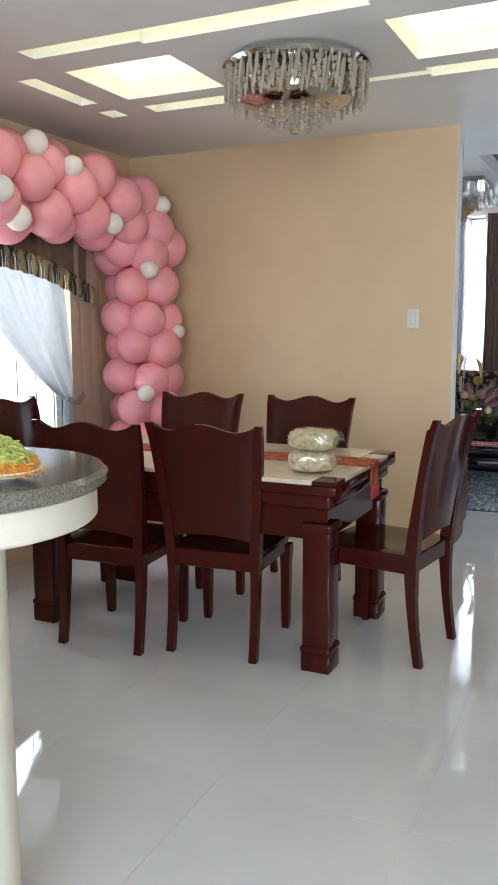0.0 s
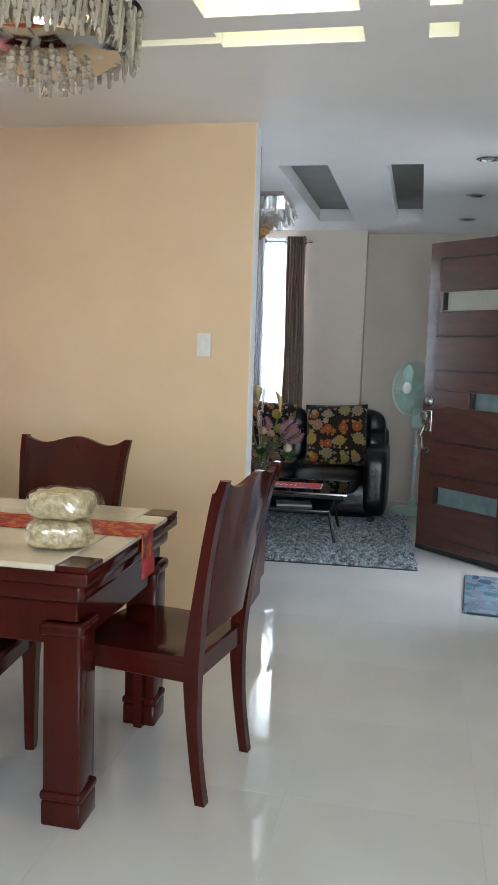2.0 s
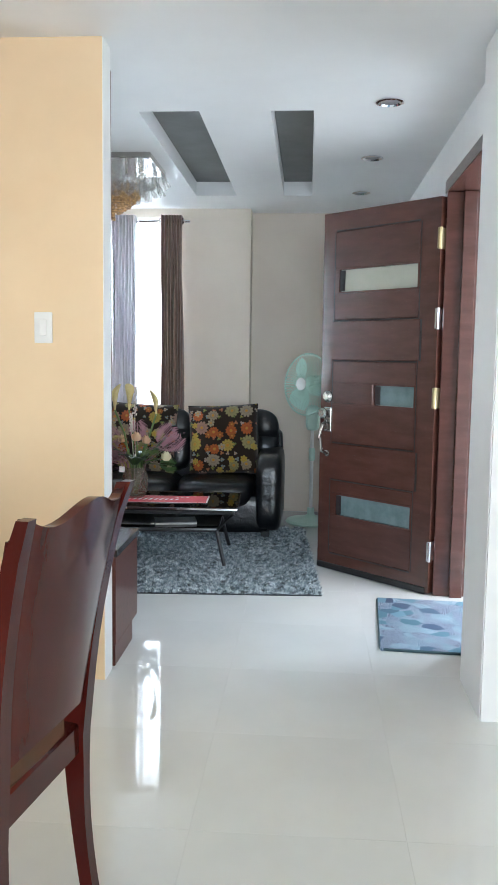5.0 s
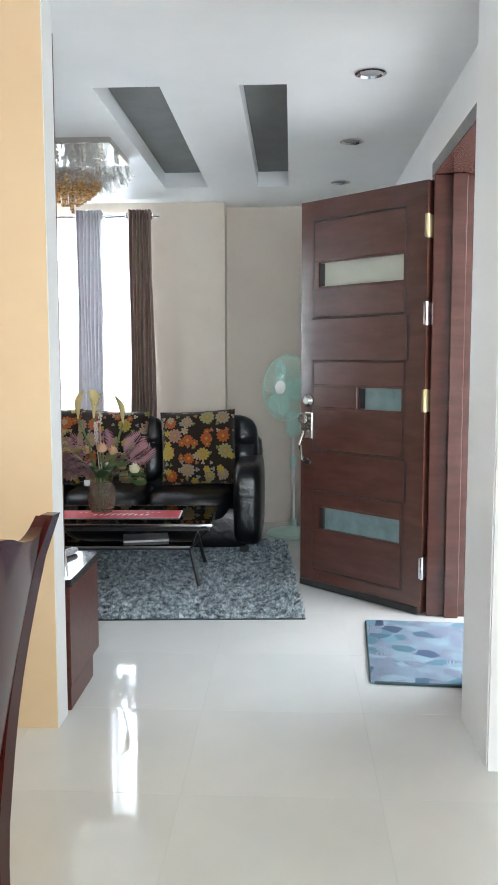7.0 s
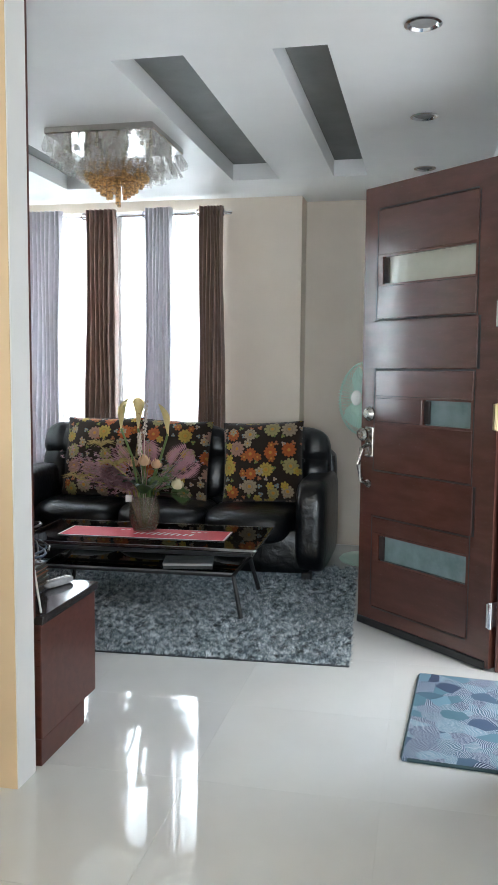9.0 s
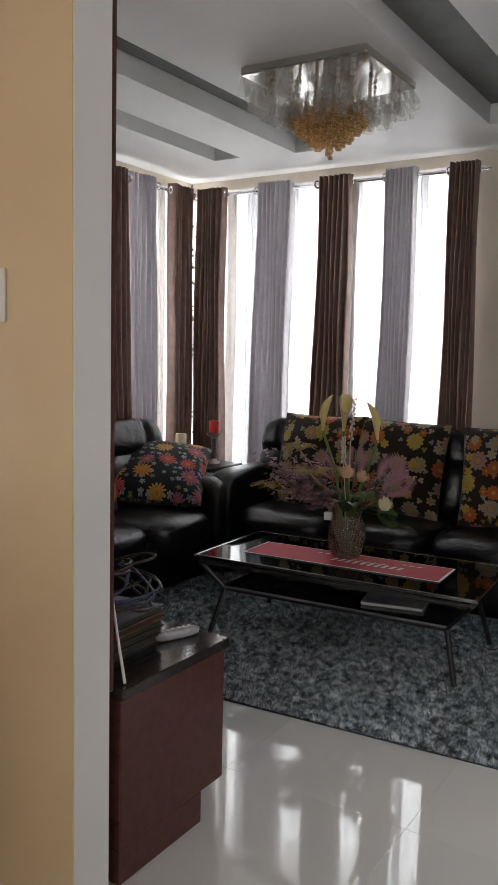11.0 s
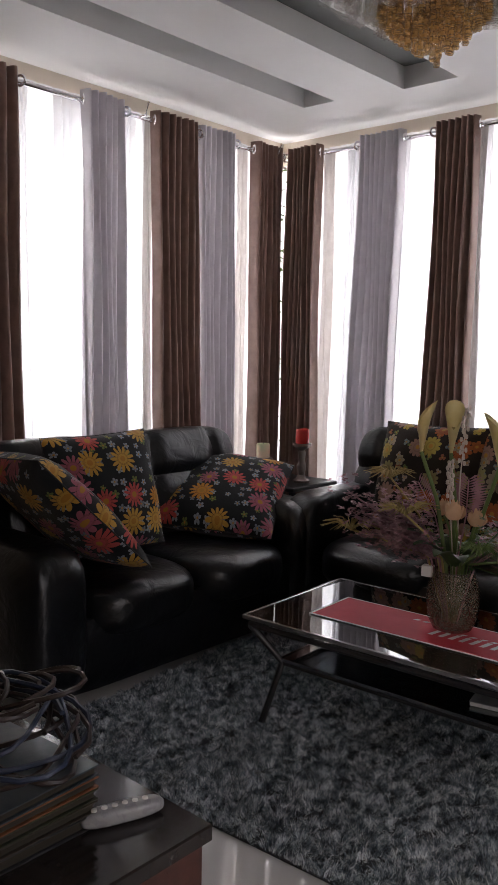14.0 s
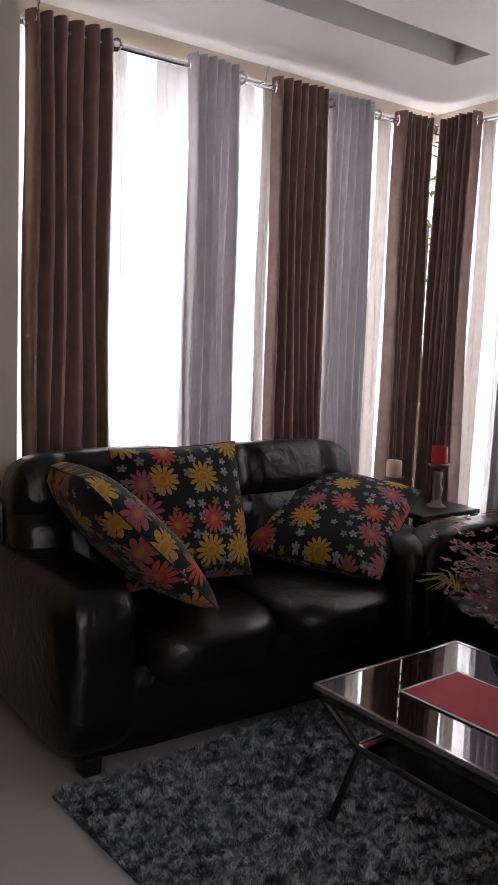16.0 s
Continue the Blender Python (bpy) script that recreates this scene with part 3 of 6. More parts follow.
def coffee_table():
    t = thing("coffee_table", "black metal coffee table with two tinted glass tiers", "coffee table", pose(-0.798, 7.936, 0, 0, 0, 2.6))
    A, B, Z, zs = 0.642, 0.305, 0.39, 0.25
    g = pane_glass("smoked_glass", (0.3, 0.31, 0.32), 0.28, 0.01)
    part("glass_top", box((-A + 0.012, -B + 0.012, Z - 0.01), (A - 0.012, B - 0.012, Z), 0.002), g, t, "dark tinted glass", smooth=False)
    for lo, hi in (((-A, -B, Z - 0.014), (A, -B + 0.012, Z + 0.002)), ((-A, B - 0.012, Z - 0.014), (A, B, Z + 0.002)), ((-A, -B + 0.012, Z - 0.014), (-A + 0.012, B - 0.012, Z + 0.002)), ((A - 0.012, -B + 0.012, Z - 0.014), (A, B - 0.012, Z + 0.002))):
        part("top_rim", box(lo, hi, 0.002), GUNMETAL, t, "polished metal rim", smooth=False)
    a, b = A - 0.13, B - 0.06
    for lo, hi in (((-a - 0.008, -b - 0.008, zs - 0.006), (a + 0.008, -b - 0.001, zs + 0.006)), ((-a - 0.008, b + 0.001, zs - 0.006), (a + 0.008, b + 0.008, zs + 0.006)), ((-a - 0.008, -b - 0.0005, zs - 0.006), (-a - 0.001, b + 0.0005, zs + 0.006)), ((a + 0.001, -b - 0.0005, zs - 0.006), (a + 0.008, b + 0.0005, zs + 0.006))):
        part("shelf_rim", box(lo, hi, 0.001), GUNMETAL, t, "polished metal rim", smooth=False)
    part("glass_shelf", box((-a, -b, zs - 0.004), (a, b, zs + 0.004), 0.001), g, t, "dark tinted glass shelf", smooth=False)
    for p, q in (((-a, -b), (a, -b)), ((-a, b), (a, b)), ((-a, -b), (-a, b)), ((a, -b), (a, b))):
        part("shelf_rail", tube([(p[0], p[1], zs - 0.012), (q[0], q[1], zs - 0.012)], 0.008, 8), BLACKMETAL, t)
        part("top_rail", tube([(p[0] * 1.2, p[1] * 1.2, Z - 0.03), (q[0] * 1.2, q[1] * 1.2, Z - 0.03)], 0.01, 8), BLACKMETAL, t)
    for sx in (-1, 1):
        for sy in (-1, 1):
            part("leg", tube([(sx * a * 1.2, sy * b * 1.2, Z - 0.03), (sx * a, sy * b, zs - 0.01), (sx * (a + 0.05), sy * (b + 0.04), 0.03)], 0.012, 8), BLACKMETAL, t)
    return t


coffee_table()


# ---- TV console ----
def console():
    c = thing("tv_console", "low dark brown console cabinet with a glossy top", "cabinet", pose(-0.52, 6.05, 0))
    part("body", box((-1.7, 0.02, 0.09), (0, 0.46, 0.47), 0.003), CABWOOD, c, smooth=False)
    part("plinth", box((-1.66, 0.02, 0), (-0.002, 0.36, 0.09), 0.002), CABWOOD, c, smooth=False)
    part("top_panel", box((-1.71, 0.02, 0.47), (0.008, 0.475, 0.5), 0.003), surface("glossy_dark_top", (0.02, 0.016, 0.015), (0.035, 0.028, 0.026), 0.12, bump=0.0), c, "glossy dark top", smooth=False)
    for i in range(3):
        d = part("drawer_front", box((-1.68 + i * 0.56, 0.46, 0.11), (-1.14 + i * 0.56, 0.478, 0.455), 0.003), CABWOOD, c, smooth=False)
        part("handle", box((-1.48 + i * 0.56, 0.478, 0.38), (-1.34 + i * 0.56, 0.492, 0.392), 0.002), CHROME, d, smooth=False)
    return c


console()
tagged(new("wall_panel", box((-1.9, 6.042, 0.5), (-0.527, 6.054, 2.42), 0.003).data("wall_panel", CABWOOD, False)), "dark brown wall panel above the console", "wall panel", kind="structure")


# ---- dining table and chairs ----
def dining_table():
    t = thing("dining_table", "mahogany dining table with a cream marble top and block legs", "dining table", pose(-1.32, 4.36, 0) @ Matrix.Diagonal((1, 1, 1.026, 1)))
    A, B = 0.77, 0.43
    marble = surface("cream_marble", (0.62, 0.54, 0.4), (0.74, 0.67, 0.53), 0.12, scale=5, fine=30, bump=0.0)
    part("frame_top", box((-A, -B, 0.715), (A, B, 0.752), 0.006, 2), MAHOG, t)
    part("frame_moulding", box((-A + 0.025, -B + 0.025, 0.655), (A - 0.025, B - 0.025, 0.715), 0.018, 3), MAHOG, t)
    part("apron", box((-A + 0.05, -B + 0.05, 0.53), (A - 0.05, B - 0.05, 0.655), 0.006), MAHOG, t)
    for x0, x1 in ((-A + 0.1, -0.02), (0.02, A - 0.1)):
        part("marble_slab", box((x0, -B + 0.004, 0.752), (x1, B - 0.004, 0.77), 0.003), marble, t, "cream marble inlay", smooth=False)
    for s in (-1, 1):
        part("marble_end", box((s * (A - 0.05) - 0.047, -B + 0.12, 0.752), (s * (A - 0.05) + 0.047, B - 0.12, 0.769), 0.003), marble, t, "cream marble inlay", smooth=False)
        for q in (-1, 1):
            part("corner_block", box((s * (A - 0.05) - 0.049, q * (B - 0.06) - 0.058, 0.752), (s * (A - 0.05) + 0.049, q * (B - 0.06) + 0.058, 0.77), 0.003), MAHOG, t, smooth=False)
    part("centre_strip", box((-0.018, -B + 0.004, 0.752), (0.018, B - 0.004, 0.769), 0.002), MAHOG, t, smooth=False)
    for sx in (-1, 1):
        for sy in (-1, 1):
            x, y = sx * (A - 0.09), sy * (B - 0.09)
            lg = part("leg", box((x - 0.058, y - 0.058, 0.1), (x + 0.058, y + 0.058, 0.6), 0.008, 2), MAHOG, t)
            part("foot_moulding", box((x - 0.066, y - 0.066, 0.075), (x + 0.066, y + 0.066, 0.105), 0.012, 3), MAHOG, lg)
            part("foot_block", box((x - 0.062, y - 0.062, 0), (x + 0.062, y + 0.062, 0.076), 0.008, 2), MAHOG, lg)
            part("capital", box((x - 0.068, y - 0.068, 0.56), (x + 0.068, y + 0.068, 0.6), 0.014, 3), MAHOG, lg)
    return t


dining_table()


def dining_chair():
    """Front is -y; the origin lies on the floor below the seat's middle."""
    c = thing("dining_chair", "dark mahogany dining chair with solid curved back and wooden seat", "chair", pose(0, 0, 0), "chairs round the dining table")

    def back_y(z):
        return 0.185 + 0.05 * max(0, (z - 0.42) / 0.58) + 0.05 * max(0, (z - 0.42) / 0.58) ** 2

    # backrest: a bowed panel with a scrolled crest
    verts, faces = [], []
    nx, nz = 18, 12
    for layer in (0, 1):
        for j in range(nz + 1):
            for i in range(nx + 1):
                u = -1 + 2 * i / nx
                top = 0.982 + 0.016 * math.cos(1.5 * math.pi * u) + 0.012 * abs(u) ** 6
                bot = 0.5 + 0.03 * (1 - u * u)
                z = bot + (top - bot) * j / nz
                x = u * (0.185 + 0.042 * (z - 0.45) / 0.55)
                bow = 0.028 * (1 - u * u)
                verts.append((x, back_y(z) + bow + layer * 0.024 - 0.012, z))
    row, size = nx + 1, (nx + 1) * (nz + 1)
    for layer in (0, 1):
        for j in range(nz):
            for i in range(nx):
                a = layer * size + j * row + i
                faces.append((a, a + 1, a + row + 1, a + row))
    for j in range(nz):
        for i in (0, nx):
            a = j * row + i
            faces.append((a, a + row, a + row + size, a + size))
    for i in range(nx):
        for j in (0, nz):
            a = j * row + i
            faces.append((a, a + 1, a + 1 + size, a + size))
    part("backrest", Mesh().add(verts, faces), MAHOG, c)
    part("rosette", lathe([(0.0, 0.006), (0.006, 0.0055), (0.009, 0.003), (0.015, 0.0035), (0.017, 0)], 12, pose(0, back_y(0.945) + 0.0155, 0.945, 80), caps=False), MAHOG, c, "small carved rosette")
    for s in (-1, 1):
        # rear leg and stile in one sweep, with a scrolled ear
        pts = []
        for k in range(15):
            z = 0.99 * k / 14
            y = back_y(z) if z > 0.42 else 0.185 + 0.04 * ((0.42 - z) / 0.42) ** 2
            x = s * (0.188 + 0.044 * max(0, (z - 0.45)) / 0.55)
            pts.append((x, y, z))
        sw = Mesh()
        for k, (x, y, z) in enumerate(pts):
            w = 0.017 + 0.004 * (z > 0.4) * (1 - abs(z - 0.45))
            d = 0.016 + 0.01 * math.exp(-((z - 0.43) / 0.18) ** 2)
            if k == 14:
                d, w = d * 0.75, w * 0.8
            sw.v += [(x - w, y - d, z), (x + w, y - d, z), (x + w, y + d, z), (x - w, y + d, z)]
            if k:
                b = 4 * k
                for e in range(4):
                    sw.f.append((b - 4 + e, b - 4 + (e + 1) % 4, b + (e + 1) % 4, b + e))
        sw.f += [(3, 2, 1, 0), (56, 57, 58, 59)]
        sw.v[56:60] = [(x + s * 0.007, y + 0.012, z + 0.006) for x, y, z in sw.v[56:60]]
        part("rear_leg", sw, MAHOG, c)
        for q in (-0.009, 0, 0.009):
            part("flute", tube([(s * (0.188 + 0.044 * (z - 0.45) / 0.55) + q, back_y(z) - 0.0175, z) for z in (0.6, 0.7, 0.8, 0.9, 0.955)], 0.003, 5), MAHOG, c)
        fl = Mesh()
        for k, (z, w) in enumerate(((0, 0.015), (0.02, 0.017), (0.32, 0.022), (0.36, 0.026), (0.4, 0.026))):
            x, y = s * 0.195, -0.2
            fl.v += [(x - w, y - w, z), (x + w, y - w, z), (x + w, y + w, z), (x - w, y + w, z)]
            if k:
                for e in range(4):
                    fl.f.append((4 * k - 4 + e, 4 * k - 4 + (e + 1) % 4, 4 * k + (e + 1) % 4, 4 * k + e))
        fl.f += [(3, 2, 1, 0), (16, 17, 18, 19)]
        part("front_leg", fl, MAHOG, c)
        part("side_rail", box((s * 0.195 - 0.013, -0.19, 0.375), (s * 0.195 + 0.013, 0.18, 0.432), 0.004), MAHOG, c)
    part("front_rail", box((-0.19, -0.214, 0.375), (0.19, -0.188, 0.432), 0.004), MAHOG, c)
    part("rear_rail", box((-0.18, 0.172, 0.375), (0.18, 0.2, 0.45), 0.006), MAHOG, c)
    seat = Mesh()
    n = 10
    for layer in (0, 1):
        for j in range(n + 1):
            for i in range(n + 1):
                u, v = -1 + 2 * i / n, -1 + 2 * j / n
                k = 1 - 0.06 * (u * u) * (v * v)
                z = 0.432 if layer == 0 else 0.456 - 0.008 * (1 - u * u) * (1 - v * v) - 0.005 * max(abs(u), abs(v)) ** 8
                seat.v.append((u * (0.215 - 0.012 * v) * k, -0.02 + v * 0.215 * k, z))
    size = (n + 1) ** 2
    for layer in (0, 1):
        for j in range(n):
            for i in range(n):
                a = layer * size + j * (n + 1) + i
                seat.f.append((a, a + 1, a + n + 2, a + n + 1))
    for i in range(n):
        for a, b in ((i, i + 1), (n * (n + 1) + i, n * (n + 1) + i + 1), (i * (n + 1), (i + 1) * (n + 1)), (i * (n + 1) + n, (i + 1) * (n + 1) + n)):
            seat.f.append((a, b, b + size, a + size))
    part("seat", seat, MAHOG, c)
    return c


chair = dining_chair()
# near side, far side, ends; rz 180 turns the back towards the entrance
SPOTS = [(-1.59, 4.035, 180 + 4, 1), (-1.115, 4.16, 180 + 5, 1), (-1.78, 4.89, 4, 1), (-1.14, 4.91, 0, 1), (-0.468, 4.41, -90 - 9, 1.03), (-2.3, 4.4, 90, 1)]
chair.matrix_basis = pose(SPOTS[0][0], SPOTS[0][1], 0, 0, 0, SPOTS[0][2])
for x, y, a, tall in SPOTS[1:]:
    copy_thing(chair, pose(x, y, 0, 0, 0, a) @ Matrix.Diagonal((1, 1, tall, 1)))


# ---- patterned fabrics ----
def math_node(nt, op, a, b=None, c=None):
    n = nt.nodes.new("ShaderNodeMath")
    n.operation = op
    for i, v in enumerate((a, b, c)):
        if v is None:
            continue
        if isinstance(v, (int, float)):
            n.inputs[i].default_value = v
        else:
            nt.links.new(v, n.inputs[i])
    return n.outputs[0]


def flower_layer(nt, uv, scale, petals, size, colours, base, shift, keep, full=0.24):
    """Printed flowers, one to a cell, over the colour base."""
    L = nt.links.new
    mp = node(nt, "ShaderNodeMapping")
    mp.inputs["Location"].default_value = (shift, shift * 0.7, 0)
    L(uv, mp.inputs["Vector"])
    vo = nt.nodes.new("ShaderNodeTexVoronoi")
    vo.voronoi_dimensions = "2D"
    vo.inputs["Scale"].default_value, vo.inputs["Randomness"].default_value = scale, 0.55
    L(mp.outputs[0], vo.inputs["Vector"])
    sub = nt.nodes.new("ShaderNodeVectorMath")
    sub.operation = "SUBTRACT"
    L(mp.outputs[0], sub.inputs[0])
    L(vo.outputs["Position"], sub.inputs[1])
    xyz = node(nt, "ShaderNodeSeparateXYZ")
    L(sub.outputs[0], xyz.inputs[0])
    rgb = node(nt, "ShaderNodeSeparateColor")
    L(vo.outputs["Color"], rgb.inputs[0])
    ang = math_node(nt, "ADD", math_node(nt, "ARCTAN2", xyz.outputs[1], xyz.outputs[0]), math_node(nt, "MULTIPLY", rgb.outputs[2], 6.0))
    pet = math_node(nt, "POWER", math_node(nt, "ABSOLUTE", math_node(nt, "COSINE", math_node(nt, "MULTIPLY", ang, petals / 2))), 0.6)
    edge = math_node(nt, "MULTIPLY", math_node(nt, "ADD", full, math_node(nt, "MULTIPLY", pet, 1 - full)), math_node(nt, "MULTIPLY", math_node(nt, "ADD", 0.75, math_node(nt, "MULTIPLY", rgb.outputs[1], 0.4)), size))
    dist = math_node(nt, "MULTIPLY", vo.outputs["Distance"], 1.0)
    mask = math_node(nt, "MULTIPLY", math_node(nt, "LESS_THAN", dist, edge), math_node(nt, "LESS_THAN", rgb.outputs[1], keep))
    rp = node(nt, "ShaderNodeValToRGB")
    rp.color_ramp.interpolation = "CONSTANT"
    el = rp.color_ramp.elements
    while len(el) < len(colours):
        el.new(0.5)
    for i, c in enumerate(colours):
        el[i].position, el[i].color = i / len(colours), col4(c)
    L(rgb.outputs[0], rp.inputs[0])
    mx = nt.nodes.new("ShaderNodeMix")
    mx.data_type = "RGBA"
    L(mask, mx.inputs[0])
    L(base, mx.inputs[6])
    shade = nt.nodes.new("ShaderNodeMix")
    shade.data_type = "RGBA"
    L(math_node(nt, "MULTIPLY", math_node(nt, "LESS_THAN", math_node(nt, "ABSOLUTE", math_node(nt, "SUBTRACT", dist, size * 0.4)), size * 0.05), 0.3), shade.inputs[0])
    L(rp.outputs[0], shade.inputs[6])
    shade.inputs[7].default_value = (0.12, 0.05, 0.02, 1)
    heart = nt.nodes.new("ShaderNodeMix")
    heart.data_type = "RGBA"
    L(math_node(nt, "LESS_THAN", dist, size * 0.2), heart.inputs[0])
    L(shade.outputs[2], heart.inputs[6])
    heart.inputs[7].default_value = (0.42, 0.2, 0.03, 1)
    L(heart.outputs[2], mx.inputs[7])
    return mx.outputs[2]


def print_fabric(name, ground, layers):
    m, nt, p = mat_new(name)
    uv = node(nt, "ShaderNodeTexCoord").outputs["UV"]
    rgb = nt.nodes.new("ShaderNodeRGB")
    rgb.outputs[0].default_value = col4(ground)
    out = rgb.outputs[0]
    for lay in layers:
        out = flower_layer(nt, uv, lay[0], lay[1], lay[2], lay[3], out, *lay[4:])
    nt.links.new(out, p.inputs["Base Color"])
    p.inputs["Roughness"].default_value = 0.85
    p.inputs["Specular IOR Level"].default_value = 0.2
    p.inputs["Sheen Weight"].default_value = 0.15
    n = node(nt, "ShaderNodeTexNoise", Scale=700.0)
    bp = node(nt, "ShaderNodeBump", Strength=0.15, Distance=0.004)
    nt.links.new(uv, n.inputs["Vector"])
    nt.links.new(n.outputs[0], bp.inputs["Height"])
    nt.links.new(bp.outputs[0], p.inputs["Normal"])
    return m


ORANGE, YELLOW, PINK, SLATE, RED, LEAF = (0.52, 0.22, 0.03), (0.5, 0.28, 0.05), (0.34, 0.1, 0.14), (0.25, 0.29, 0.33), (0.48, 0.08, 0.07), (0.13, 0.17, 0.05)
DAISY = print_fabric("daisy_print", (0.014, 0.016, 0.018), [(19, 5, 0.34, (SLATE, LEAF, SLATE, (0.16, 0.19, 0.22)), 0.31, 0.8), (7.6, 13, 0.46, (YELLOW, PINK, YELLOW, RED, ORANGE, PINK), 0.1, 0.9)])
ROSES = print_fabric("dark_rose_print", (0.02, 0.012, 0.008), [(18, 3, 0.33, (LEAF, (0.3, 0.24, 0.2), (0.28, 0.1, 0.05), (0.16, 0.2, 0.2)), 0.4, 0.6), (8.0, 11, 0.42, ((0.34, 0.25, 0.05), (0.26, 0.21, 0.14), (0.34, 0.085, 0.02), (0.25, 0.22, 0.09), (0.28, 0.16, 0.12)), 0.23, 0.8, 0.66), (11.0, 6, 0.36, ((0.36, 0.26, 0.04), (0.3, 0.09, 0.02), (0.3, 0.25, 0.16)), 0.71, 0.4, 0.5)])


PIPING = surface("black_piping", (0.012, 0.012, 0.013), (0.02, 0.02, 0.02), 0.7)


def pillow(m, size, material, label, thick=0.21, seed=1, group="sofa cushions"):
    """Stuffed square cushion with pinched corners; its face looks along local z."""
    n = 22
    rnd = random.Random(seed)
    k1, k2 = rnd.uniform(0, 6), rnd.uniform(0, 6)
    out = Mesh()
    uv = []
    for layer in (1, -1):
        for j in range(n + 1):
            for i in range(n + 1):
                u, v = -1 + 2 * i / n, -1 + 2 * j / n
                pin = 1 - 0.04 * (1 - u * u) * v * v
                piv = 1 - 0.04 * (1 - v * v) * u * u
                h = ((1 - u ** 2) * (1 - v ** 2)) ** 0.42 if abs(u) < 1 and abs(v) < 1 else 0
                wr = 0.05 * math.sin(7 * u + k1) * math.sin(6 * v + k2) * h
                out.v.append((u * size / 2 * piv, v * size / 2 * pin, layer * (thick / 2 * (h + wr) + 0.002)))
                uv.append((u * size / 2 + 0.31 * seed, v * size / 2 + 0.17 * seed + (0.6 if layer < 0 else 0)))
    row, s2 = n + 1, (n + 1) ** 2
    for layer in (0, 1):
        for j in range(n):
            for i in range(n):
                a = layer * s2 + j * row + i
                out.f.append((a, a + 1, a + row + 1, a + row))
    for i in range(n):
        for a, b in ((i, i + 1), (n * row + i, n * row + i + 1), (i * row, (i + 1) * row), (i * row + n, (i + 1) * row + n)):
            out.f.append((a, b, b + s2, a + s2))
    t = thing("throw_pillow", label, "pillow", m, group)
    me = out.data("cover", material)
    lay = me.uv_layers.new(name="print")
    for lp in me.loops:
        lay.data[lp.index].uv = uv[lp.vertex_index]
    part("cover", me, material, t)
    hs = size / 2
    part("piping", tube([(x * hs, y * hs, 0) for x, y in ((-1, -1), (-0.5, -0.97), (0, -0.96), (0.5, -0.97), (1, -1), (0.97, -0.5), (0.96, 0), (0.97, 0.5), (1, 1), (0.5, 0.97), (0, 0.96), (-0.5, 0.97), (-1, 1), (-0.97, 0.5), (-0.96, 0), (-0.97, -0.5), (-1, -1))], 0.003, 5), PIPING, t)
    return t


def lean(p, x_axis, y_axis):
    """Pose from two edge directions of a cushion."""
    a = Vector(x_axis).normalized()
    c = a.cross(Vector(y_axis)).normalized()
    return Matrix.Translation(p) @ Matrix((a, c.cross(a), c)).transposed().to_4x4()


def face(p, normal, spin=0):
    return Matrix.Translation(p) @ Vector(normal).to_track_quat("Z", "Y").to_matrix().to_4x4() @ pose(0, 0, 0, 0, 0, spin)


RP = "dark rose-printed square cushion on the black leather sofa"
pillow(face((-1.47, 8.9, 0.69), (-0.05, -1, 0.28), 1), 0.55, ROSES, RP, seed=2)
pillow(face((-0.99, 8.92, 0.69), (0.05, -1, 0.26), -2), 0.53, ROSES, RP, seed=5)
pillow(face((-0.36, 8.9, 0.69), (0.0, -1, 0.26), 3), 0.53, ROSES, RP, seed=4)
DP = "dark daisy-printed square cushion on the black leather loveseat"
pillow(lean((-2.25, 7.673, 0.69), (0.093, 0.995, 0.03), (-0.291, 0, 0.957)), 0.49, DAISY, DP, seed=3)
pillow(lean((-2.28, 8.4, 0.6), (0.86, 0.5, -0.07), (-0.42, 0.79, 0.44)), 0.585, DAISY, DP, seed=6)
pillow(lean((-2.2, 7.42, 0.665), (-0.98, 0.18, -0.07), (-0.18, -0.69, 0.7)), 0.6, DAISY, "dark daisy-printed square cushion leaning over the loveseat armrest", 0.2, seed=7)


